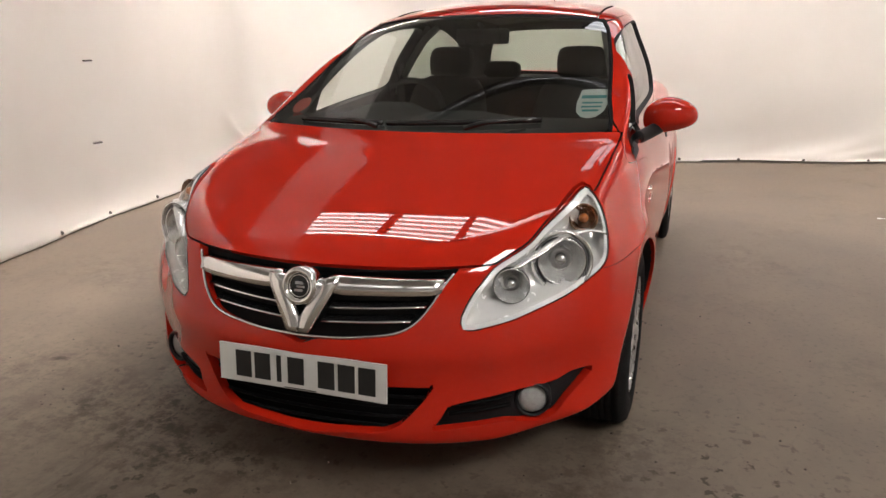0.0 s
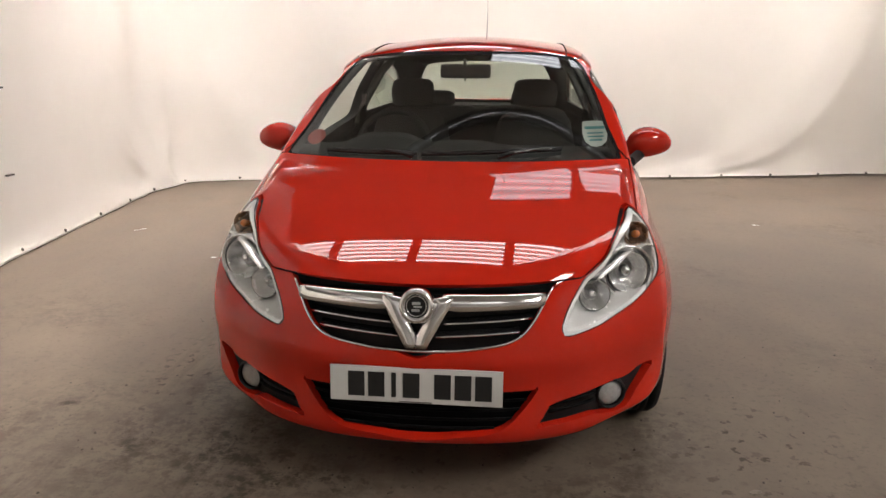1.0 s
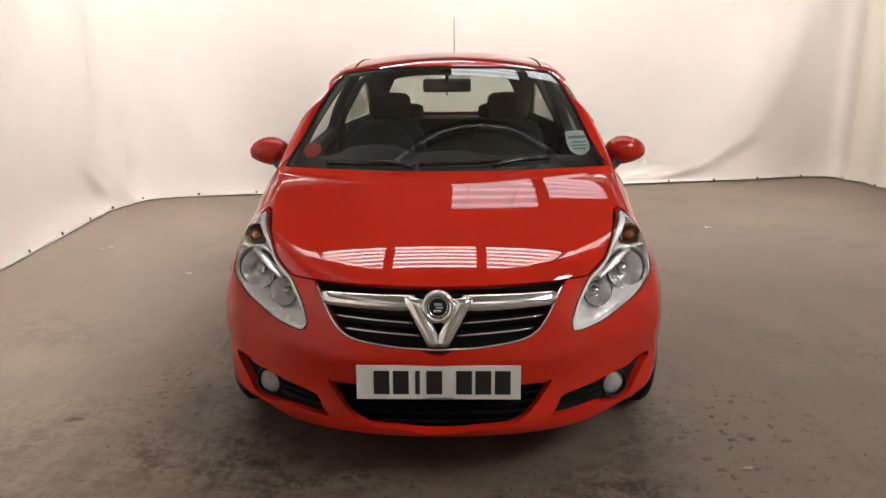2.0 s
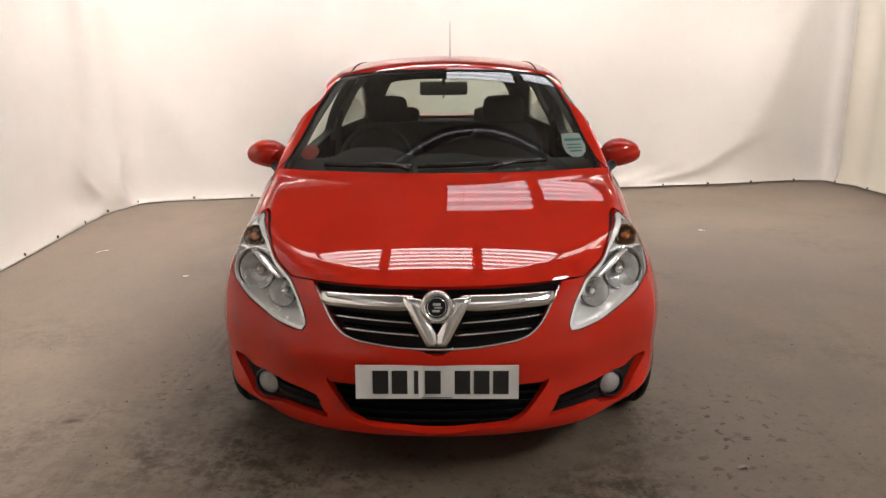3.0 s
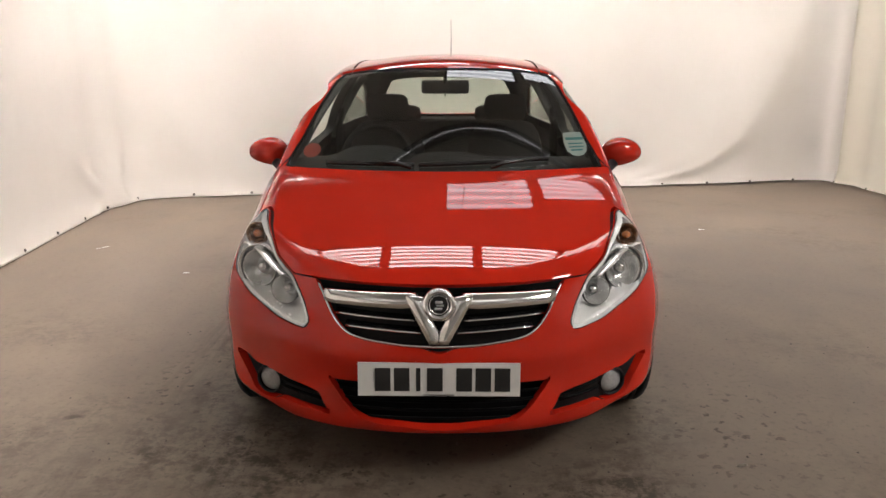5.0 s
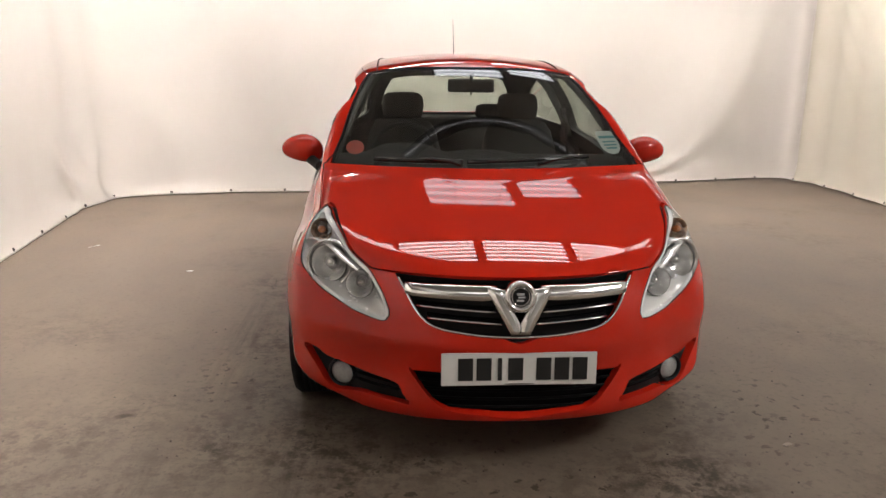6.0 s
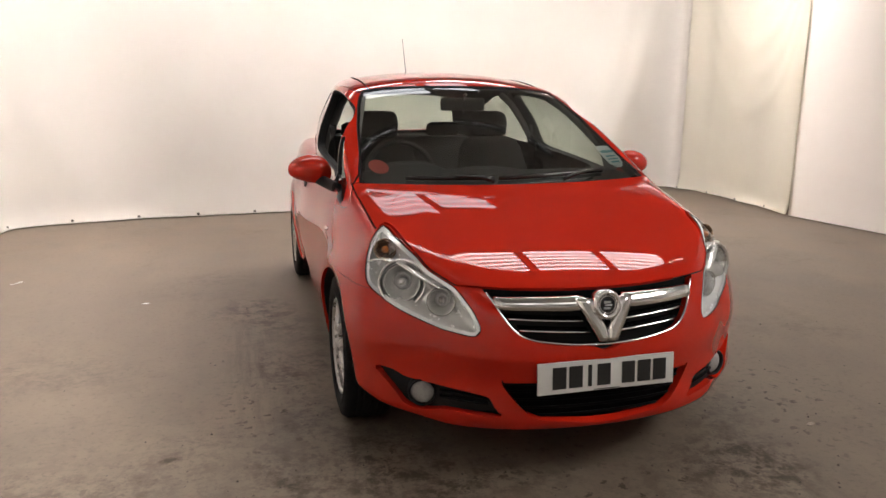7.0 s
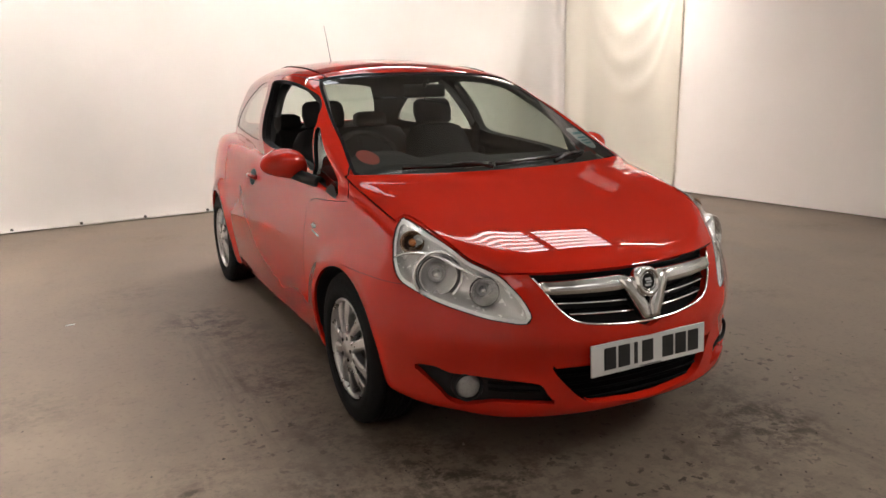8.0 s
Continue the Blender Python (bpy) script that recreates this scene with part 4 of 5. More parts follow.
def grille():
    g = part("grille", _grille_back(), BLACK, car, "black grille with chrome bar, V and round emblem", smooth=False)
    for s in (-1, 1):
        bm = bmesh.new()
        xs = np.linspace(0.379, 0.075, 14)
        top = [(s * x, 0.679 + 0.003 * math.cos(x * 4)) for x in xs]
        bottom = [(s * x, np.interp(x, [0.07, 0.12, 0.372, 0.39], [0.640, 0.634, 0.639, 0.655])) for x in xs]
        ribbon(bm, top, bottom, -0.008, 0.012)
        part("chrome_bar", bm, CHROME, g, "chrome grille bar", smooth=True)
        bm = bmesh.new()
        k = np.linspace(0, 1, 12)
        outer = [(s * float(np.interp(t, [0, 0.15, 1], [0.110, 0.103, 0.033])), float(np.interp(t, [0, 1], [0.678, 0.533]))) for t in k]
        inner = [(s * float(np.interp(t, [0, 0.2, 0.76, 1], [0.043, 0.041, 0.0005, -0.0015])), float(np.interp(t, [0, 0.76, 1], [0.672, 0.569, 0.534]))) for t in k]
        ribbon(bm, outer, inner, 0.0, 0.014)
        part("chrome_v", bm, CHROME, g, "chrome arm of the grille V", smooth=True)
        for z0, z1, x0, x1 in ((0.609, 0.597, 0.340, 0.080), (0.572, 0.559, 0.304, 0.058)):
            bm = bmesh.new()
            pts = [at_front(s * x, float(np.interp(x, [x1, x0], [z1, z0])), -0.014) for x in np.linspace(x0, x1, 8)]
            tube(bm, pts, 0.0035, 6)
            part("chrome_strip", bm, CHROME, g, smooth=True)
            bm = bmesh.new()
            for a, b in zip(pts, pts[1:]):
                quad = [a + Vector((0, 0.002, 0)), b + Vector((0, 0.002, 0)), b + Vector((0, 0.035, 0.006)), a + Vector((0, 0.035, 0.006))]
                top = [bm.verts.new(q + Vector((0, 0, 0.003))) for q in quad]
                low = [bm.verts.new(q - Vector((0, 0, 0.003))) for q in quad]
                bm.faces.new(top)
                bm.faces.new(low[::-1])
                bm.faces.new((top[0], low[0], low[1], top[1]))
                bm.faces.new((top[2], low[2], low[3], top[3]))
            part("slat", bm, GLOSS_BLACK, g)
    # lower chrome lip
    bm = bmesh.new()
    edge = [(x, z) for x, z in spline(GRILLE_EDGE[:9], 6) if z < 0.69]
    pts = [at_front(-x, z + 0.004, -0.004) for x, z in edge[::-1] if x > 0.005] + [at_front(x, z + 0.004, -0.004) for x, z in edge if x >= 0]
    tube(bm, pts, 0.0042, 6)
    part("chrome_lip", bm, CHROME, g, "thin chrome lip under the grille", smooth=True)
    # emblem: a plain disc, ring and raised shapes
    c = at_front(0.0, 0.652, 0.004)
    m = look(c, c + Vector((0, -1, 0.22)))
    bm = bmesh.new()
    lathe(bm, [(0.034, -0.016), (0.036, -0.022), (0.042, -0.026), (0.048, -0.024), (0.053, -0.014), (0.054, 0.02)], m, 48)
    ring = part("emblem", bm, CHROME, g, "round chrome emblem with plain raised shapes", smooth=True)
    bm = bmesh.new()
    lathe(bm, [(0.0, -0.014), (0.035, -0.014)], m, 40)
    part("emblem_field", bm, GLOSS_BLACK, ring)
    bm = bmesh.new()
    lathe(bm, [(0.0285, -0.0145), (0.0285, -0.018), (0.031, -0.018), (0.031, -0.0145)], m, 40)
    part("emblem_ring", bm, CHROME, ring, smooth=True)
    for x0, y0, x1, y1 in ((-0.012, 0.004, 0.012, 0.012), (-0.016, -0.005, 0.008, 0.001), (-0.010, -0.016, 0.014, -0.009)):
        bm = bmesh.new()
        box(bm, x0, y0, 0.013, x1, y1, 0.0185, 0.002, m @ Matrix.Diagonal((1, 1, 1, 1)) @ pose(0, 0, -0.032))
        part("emblem_bar", bm, SILVER, ring)
    return g


def _grille_back():
    """Dark duct behind the grille."""
    bm = bmesh.new()
    rows = []
    for z in np.linspace(0.49, 0.745, 8):
        rows.append([at_front(x, z, -0.055) for x in np.linspace(-0.412, 0.412, 24)])
    grid_faces(bm, rows)
    return bm


def sunk_panel(name, x0, x1, z0, z1, sink, mat, parent, label=""):
    bm = bmesh.new()
    grid_faces(bm, [[at_front(x, z, -sink) for x in np.linspace(x0, x1, 20)] for z in np.linspace(z0, z1, 8)])
    return part(name, bm, mat, parent, label, smooth=True)


grille()
intake = sunk_panel("lower_intake", -0.42, 0.42, 0.19, 0.42, 0.06, FRIT, car, "black lower air intake with slats")
for z in (0.262, 0.29, 0.318, 0.346, 0.372):
    half = float(np.interp(z, [0.245, 0.28, 0.38], [0.16, 0.275, 0.35])) + 0.02
    bm = bmesh.new()
    tube(bm, [at_front(x, z, -0.03) for x in np.linspace(-half, half, 16)], 0.005, 6, flat=1.0)
    part("slat", bm, FRIT, intake, smooth=True)


def fog_light(side):
    s = side
    x0, x1 = sorted((s * 0.35, s * 0.79))
    unit = sunk_panel("fog_light_recess", x0, x1, 0.22, 0.42, 0.045, BLACK, car, "black bumper recess with a round fog light")
    for k in (0, 1):
        bm = bmesh.new()
        tube(bm, [at_front(s * x, 0.305 + 0.022 * k + (x - 0.4) * 0.05, -0.018) for x in np.linspace(0.40, 0.55, 8)], 0.006, 6)
        part("slat", bm, FRIT, unit, smooth=True)
    p = at_front(s * 0.602, 0.312, -0.022)
    m = look(p, p + Vector((s * 0.35, -1, 0.02)))
    bm = bmesh.new()
    lathe(bm, [(0.043, -0.004), (0.0445, -0.012), (0.049, -0.012), (0.053, -0.004), (0.057, 0.03)], m, 36)
    part("bezel", bm, BLACK, unit, "black fog light bezel", smooth=True)
    bm = bmesh.new()
    lathe(bm, [(0.0, -0.010), (0.018, -0.009), (0.032, -0.005), (0.040, 0.0), (0.0445, 0.006)], m, 36)
    part("lens", bm, FOGGED, unit, "frosted fog light lens", smooth=True)


for side in (-1, 1):
    fog_light(side)


def number_plate():
    ob = new("number_plate", None)
    ob.parent = car
    tagged(ob, "white front number plate with plain black bars")
    lean = pose(0, 0.0, 0.414, -4, 0, 0)
    bm = bmesh.new()
    box(bm, -0.26, 0.0, -0.0555, 0.26, 0.006, 0.0555, 0.0015, lean)
    part("backing", bm, WHITE, ob)
    x = -0.205
    for k in range(7):
        if k == 4:
            x += 0.033
        w = 0.014 if k == 2 else 0.050
        x += (0.010 if k == 2 else 0.0)
        bm = bmesh.new()
        box(bm, x, -0.0022, -0.0385, x + w, 0.001, 0.0385, 0, lean)
        part("bar", bm, PRINT, ob)
        x += w + 0.011 + (0.010 if k == 2 else 0.0)
    bm = bmesh.new()
    box(bm, -0.05, -0.0018, -0.0525, 0.05, 0.001, -0.050, 0, lean)
    part("maker_line", bm, PRINT, ob)
    bm = bmesh.new()
    box(bm, -0.21, 0.004, -0.045, 0.21, 0.03, 0.045, 0.003, lean)
    part("mount", bm, BLACK, ob, "black plate mount")


number_plate()


def wheel(x, y):
    """Five-twin-spoke alloy with a low tyre; local z points outwards."""
    out = 1 if x > 0 else -1
    w = new("wheel", None)
    w.parent = car
    tagged(w, "silver alloy wheel with five split spokes and a black tyre")
    m = Matrix.Translation((x, y, HUB)) @ Matrix.Rotation(out * math.pi / 2, 4, "Y")
    turn = m @ Matrix.Rotation(0.35 if out < 0 else 0.1, 4, "Z")
    bm = bmesh.new()
    prof = [(0.200, -0.075), (0.215, -0.095), (0.262, -0.103), (0.292, -0.095), (0.304, -0.078)]
    for k in range(-3, 4):
        c = k * 0.022
        prof += [(0.3055, c - 0.009), (0.3055, c + 0.009)]
        if k < 3:
            prof += [(0.299, c + 0.0095), (0.299, c + 0.0125)]
    prof += [(0.304, 0.078), (0.292, 0.095), (0.262, 0.103), (0.250, 0.1015), (0.247, 0.1035), (0.222, 0.100), (0.206, 0.091), (0.200, 0.078)]
    lathe(bm, prof, m @ pose(0, 0, -0.095), 64)
    part("tyre", bm, RUBBER, w, "black rubber tyre", smooth=True)
    bm = bmesh.new()
    lathe(bm, [(0.197, -0.17), (0.190, -0.15), (0.186, -0.06), (0.190, -0.02), (0.200, -0.012), (0.2045, -0.004), (0.200, 0.0), (0.193, -0.006), (0.187, -0.03), (0.184, -0.09)], m, 64)
    rim = part("rim", bm, SILVER, w, "silver alloy rim", smooth=True)
    for k in range(5):
        for h in (-1, 1):
            bm = bmesh.new()
            a = 2 * math.pi * k / 5
            rows = []
            for r, off, wide, up in ((0.045, 0.018, 0.017, 0.002), (0.075, 0.023, 0.0175, 0.004), (0.12, 0.032, 0.0195, 0.0), (0.165, 0.043, 0.0245, -0.008), (0.192, 0.051, 0.030, -0.014)):
                cx = Vector((r, h * off, 0))
                side = Vector((0, 1, 0))
                rows.append([turn @ (Matrix.Rotation(a, 4, "Z") @ (cx + side * q + Vector((0, 0, up + d)))) for q, d in ((-wide, -0.034), (-wide, -0.006), (-wide * 0.6, 0.0), (wide * 0.6, 0.0), (wide, -0.006), (wide, -0.034))])
            vs = grid_faces(bm, rows)
            bmesh.ops.recalc_face_normals(bm, faces=bm.faces)
            part("spoke", bm, SILVER, rim, smooth=False)
    bm = bmesh.new()
    lathe(bm, [(0.066, -0.05), (0.066, -0.004), (0.060, 0.004), (0.034, 0.004), (0.031, 0.009), (0.022, 0.012), (0.0, 0.013)], m, 40)
    hub = part("hub", bm, SILVER, rim, "silver hub with centre cap", smooth=True)
    for k in range(5):
        a = 2 * math.pi * (k + 0.5) / 5
        bm = bmesh.new()
        lathe(bm, [(0.0, 0.005), (0.008, 0.005), (0.0085, -0.01)], turn @ pose(0.047 * math.cos(a), 0.047 * math.sin(a), 0.002), 12)
        part("wheel_bolt", bm, BLACK, w)
    bm = bmesh.new()
    lathe(bm, [(0.0, -0.075), (0.15, -0.075), (0.152, -0.085), (0.0, -0.085)], m, 40)
    part("brake_disc", bm, BLACK, w, "dark brake disc")
    bm = bmesh.new()
    lathe(bm, [(0.185, -0.16), (0.0, -0.16)], m, 32)
    part("back_plate", bm, BLACK, w)
    return w


def at_side(y, z):
    """Half width of the bodywork at y and z."""
    a, b = 0.3, 1.1
    for _ in range(30):
        x = (a + b) / 2
        if shape(np.array([x, y, z])) < 0:
            a = x
        else:
            b = x
    return a


def arch_liner(x, y):
    s = 1 if x > 0 else -1
    bm = bmesh.new()
    rows = []
    for a in np.linspace(-0.35, math.pi + 0.35, 28):
        yy, zz = y + 0.012 + 0.325 * math.cos(a), HUB + 0.012 + 0.325 * math.sin(a)
        rim = max(at_side(yy, zz) - 0.012, 0.52)
        rows.append([(s * q, yy, zz) for q in np.linspace(0.50, rim, 4)])
    grid_faces(bm, rows)
    ring = [bm.verts.new((s * 0.50, y + 0.012 + 0.33 * math.cos(a), HUB + 0.012 + 0.33 * math.sin(a))) for a in np.linspace(0, 2 * math.pi, 32, endpoint=False)]
    bm.faces.new(ring)
    part("arch_liner", bm, BLACK, car, "black wheel arch liner", smooth=True)


for y in AXLES:
    for x in (-0.830, 0.830):
        wheel(x, y)
        arch_liner(x, y)


def door_mirror(side):
    """Rounded red shell on a black foot."""
    s = side
    c = Vector((s * 0.870, 1.46, 0.999))
    bm = bmesh.new()
    bmesh.ops.create_uvsphere(bm, u_segments=36, v_segments=20, radius=1.0)
    for v in bm.verts:
        x, y, z = v.co
        zz = 0.068 * (1 - 0.17 * x) * math.copysign(abs(z) ** 0.85, z)
        yy = y * 0.085 if y < 0 else y * 0.045
        v.co = Vector((s * x * 0.104, yy + 0.016 * x, zz - 0.012 * x * x - 0.006 * (1 - x))) + c
    if s < 0:
        bmesh.ops.reverse_faces(bm, faces=bm.faces)
    shell = part("door_mirror", bm, RED, DOORS[side], "red door mirror on a black foot", smooth=True)
    bm = bmesh.new()
    lathe(bm, [(0.0, 0.0), (0.055, 0.0), (0.058, -0.004)], Matrix.Translation(c + Vector((0, 0.042, 0))) @ Matrix.Diagonal((1.5, 1, 0.95, 1)) @ Matrix.Rotation(-math.pi / 2, 4, "X"), 28)
    part("mirror_glass", bm, REFLECTOR, shell, "mirror glass")
    bm = bmesh.new()
    tube(bm, spline([(s * 0.765, 1.27, 0.920), (s * 0.785, 1.33, 0.926), (s * 0.815, 1.39, 0.938), (s * 0.850, 1.445, 0.955)], 4), 0.022, 10, flat=1.2)
    part("mirror_foot", bm, BLACK, shell, "black mirror foot", smooth=True)
    # black plate in the lower corner of the triangular window
    rows = []
    bm = bmesh.new()
    for y, z0, z1 in ((1.018, 0.886, 0.898), (1.04, 0.888, 0.915), (1.075, 0.892, 0.938), (1.11, 0.898, 0.948), (1.14, 0.903, 0.925)):
        row = []
        for z in np.linspace(z0, z1, 4):
            q, n = on_skin(s * 0.8, y, z)
            row.append(q + n * 0.004)
        rows.append(row)
    grid_faces(bm, rows)
    part("mirror_plate", bm, BLACK, DOORS[side], "black plate at the mirror foot", smooth=True)


def door_handle(side):
    s = side
    q, n = on_skin(s * 0.86, 2.325, 0.848)
    m = Matrix.Translation(q) @ n.to_track_quat("Z", "Y").to_matrix().to_4x4()
    bm = bmesh.new()
    lathe(bm, [(0.0, 0.001), (0.036, 0.003), (0.044, 0.003), (0.047, -0.002)], m @ Matrix.Diagonal((1.35, 1, 1, 1)), 28)
    cup = part("handle_cup", bm, BLACK, DOORS[side], "dark cup behind the handle", smooth=True)
    bm = bmesh.new()
    pts = [on_skin(s * 0.86, y, 0.852)[0] + on_skin(s * 0.86, y, 0.852)[1] * d for y, d in ((2.235, 0.004), (2.255, 0.020), (2.305, 0.026), (2.365, 0.020), (2.385, 0.004))]
    tube(bm, spline(pts, 4), 0.012, 8)
    part("door_handle", bm, RED, DOORS[side], "red pull handle", smooth=True)
    q, n = on_skin(s * 0.86, 2.415, 0.846)
    bm = bmesh.new()
    lathe(bm, [(0.0, 0.006), (0.010, 0.005), (0.012, 0.0)], Matrix.Translation(q) @ n.to_track_quat("Z", "Y").to_matrix().to_4x4(), 16)
    part("key_lock", bm, SATIN, DOORS[side], smooth=True)


def side_repeater(side):
    s = side
    q, n = on_skin(s * 0.84, 1.190, 0.748)
    bm = bmesh.new()
    bmesh.ops.create_uvsphere(bm, u_segments=20, v_segments=10, radius=1.0)
    bmesh.ops.transform(bm, matrix=Matrix.Translation(q) @ Matrix.Diagonal((0.010, 0.026, 0.013, 1)), verts=bm.verts)
    part("side_repeater", bm, CHROME, car, "small silver side indicator", smooth=True)
    bm = bmesh.new()
    pts = [on_skin(s * 0.84, y, z)[0] + on_skin(s * 0.84, y, z)[1] * 0.002 for y, z in ((1.11, 0.714), (1.155, 0.720), (1.20, 0.726))]
    tube(bm, pts, 0.003, 6)
    part("wing_badge", bm, CHROME, car, "thin chrome strip on the wing", smooth=True)


for side in (-1, 1):
    door_mirror(side)
    door_handle(side)
    side_repeater(side)


def on_screen(x, z, lift=0.0):
    """The place at x and z on the windscreen."""
    y0, y1 = 0.6, 2.2
    for _ in range(40):
        y = (y0 + y1) / 2
        if shape(np.array([x, y, z])) < 0:
            y1 = y
        else:
            y0 = y
    p = np.array([[x, y0, z]])
    return Vector(p[0]) + Vector(slope(p)[0][0]) * lift


def wiper(name, pivot, tip, start, end):
    ob = new(name, None)
    ob.parent = car
    tagged(ob, "black windscreen wiper parked along the glass")
    bm = bmesh.new()
    a, b = on_screen(*pivot, 0.016), on_screen(*tip, 0.020)
    tube(bm, [a, a.lerp(b, 0.3) + Vector((0, -0.008, 0.010)), a.lerp(b, 0.7) + Vector((0, -0.006, 0.008)), b], 0.0085, 8, [1.2, 1, 0.8, 0.6])
    part("arm", bm, GLOSS_BLACK, ob, smooth=True)
    bm = bmesh.new()
    pts = [on_screen(float(np.interp(t, [0, 1], [start[0], end[0]])), float(np.interp(t, [0, 1], [start[1], end[1]])), 0.012) for t in np.linspace(0, 1, 12)]
    tube(bm, pts, 0.007, 6, flat=1.5)
    part("blade", bm, GLOSS_BLACK, ob, smooth=True)


wiper("wiper", (-0.13, 0.972), (-0.30, 0.985), (-0.12, 0.985), (-0.50, 0.984))
wiper("wiper", (0.20, 0.972), (0.40, 0.994), (-0.10, 0.984), (0.45, 0.999))

# aerial at the rear of the roof
base = on_skin(0.025, 3.31, 1.44)[0]
bm = bmesh.new()
lathe(bm, [(0.0, 0.03), (0.008, 0.028), (0.012, 0.015), (0.026, 0.002), (0.026, -0.01)], Matrix.Translation(base), 20)
aerial = part("aerial", bm, BLACK, car, "thin black roof aerial", smooth=True)
bm = bmesh.new()
tube(bm, [base + Vector((0, 0, 0.02)), (0.025, 3.38, 1.60), (0.024, 3.443, 1.748)], 0.0026, 6, [1.3, 0.8, 0.5])
part("rod", bm, BLACK, aerial, smooth=True)
# roof ditch strips
for s in (-1, 1):
    bm = bmesh.new()
    pts = []
    for y in np.linspace(2.0, 3.35, 24):
        x = s * (0.505 - 0.10 * max(0, y - 2.4))
        pts.append((x, y, float(ROOF(y)) - 0.17 * x * x - 0.004))
    tube(bm, [on_skin(*p)[0] for p in pts], 0.005, 6)
    part("roof_strip", bm, FRIT, car, "black roof gutter strip", smooth=True)


# ---- cabin ----
def rounded(bm, rows):
    """A closed soft solid through rings of points, capped at both ends."""
    vs = [[bm.verts.new(p) for p in r] for r in rows]
    n = len(vs[0])
    for a, b in zip(vs, vs[1:]):
        for k in range(n):
            bm.faces.new((a[k], a[(k + 1) % n], b[(k + 1) % n], b[k]))
    bm.faces.new(vs[0][::-1])
    bm.faces.new(vs[-1])
    bmesh.ops.recalc_face_normals(bm, faces=bm.faces)


def pad_rings(stations, steps=20, power=0.55):
    """Rounded oblong rings from (centre, half width, half depth, direction of depth)."""
    rings = []
    for c, w, d, lean in stations:
        fore = Vector((0, math.cos(lean), math.sin(lean)))
        ring = []
        for k in range(steps):
            a = 2 * math.pi * k / steps
            ca, sa = math.cos(a), math.sin(a)
            ring.append(Vector(c) + Vector((w, 0, 0)) * math.copysign(abs(ca) ** power, ca) + fore * (d * math.copysign(abs(sa) ** power, sa)))
        rings.append(ring)
    return rings


def front_seat(x):
    s = new("front_seat", None)
    s.parent = car
    tagged(s, "dark fabric front seat with headrest")
    bm = bmesh.new()
    rounded(bm, pad_rings([((x, 1.95 + 0.02 * k, 0.42 + 0.04 * k), w, 0.25, 0.1) for k, w in enumerate((0.20, 0.235, 0.24, 0.22))]))
    part("cushion", bm, SEAT, s, smooth=True)
    bm = bmesh.new()
    st = []
    for t, w, d in ((0.0, 0.20, 0.055), (0.1, 0.235, 0.075), (0.35, 0.245, 0.075), (0.65, 0.235, 0.065), (0.88, 0.205, 0.055), (0.97, 0.17, 0.045), (1.0, 0.12, 0.03)):
        st.append(((x, 2.17 + 0.20 * t, 0.50 + 0.58 * t), w, d, -0.3))
    rounded(bm, pad_rings(st))
    part("backrest", bm, SEAT, s, smooth=True)
    bm = bmesh.new()
    st = []
    for t, w, d in ((0.0, 0.09, 0.03), (0.08, 0.118, 0.045), (0.5, 0.130, 0.055), (0.85, 0.122, 0.048), (0.97, 0.10, 0.035), (1.0, 0.07, 0.02)):
        st.append(((x, 2.375 + 0.045 * t, 1.085 + 0.155 * t), w, d, -0.25))
    rounded(bm, pad_rings(st, 20, 0.8))
    head = part("headrest", bm, SEAT, s, smooth=True)
    for h in (-1, 1):
        bm = bmesh.new()
        tube(bm, [(x + h * 0.055, 2.365, 1.02), (x + h * 0.055, 2.385, 1.12)], 0.007, 8)
        part("post", bm, CHROME, head, smooth=True)


for x in (-0.36, 0.36):
    front_seat(x)


def rear_bench():
    s = new("rear_bench", None)
    s.parent = car
    tagged(s, "dark fabric rear bench with headrests")
    bm = bmesh.new()
    rounded(bm, pad_rings([((0, 2.95, 0.44), 0.58, 0.24, 0.08), ((0, 2.95, 0.50), 0.62, 0.26, 0.08), ((0, 2.95, 0.56), 0.60, 0.25, 0.08)], 28, 0.4))
    part("cushion", bm, SEAT, s, smooth=True)
    bm = bmesh.new()
    rounded(bm, pad_rings([((0, 3.20 + 0.17 * t, 0.52 + 0.50 * t), w, d, -0.3) for t, w, d in ((0, 0.58, 0.05), (0.1, 0.62, 0.07), (0.8, 0.60, 0.06), (0.97, 0.56, 0.05), (1.0, 0.52, 0.03))], 28, 0.4))
    part("backrest", bm, SEAT, s, smooth=True)
    for x in (-0.33, 0.33):
        bm = bmesh.new()
        rounded(bm, pad_rings([((x, 3.38 + 0.03 * t, 1.03 + 0.10 * t), w, d, -0.25) for t, w, d in ((0, 0.10, 0.03), (0.15, 0.13, 0.045), (0.8, 0.125, 0.04), (1.0, 0.09, 0.02))]))
        part("headrest", bm, SEAT, s, smooth=True)


rear_bench()


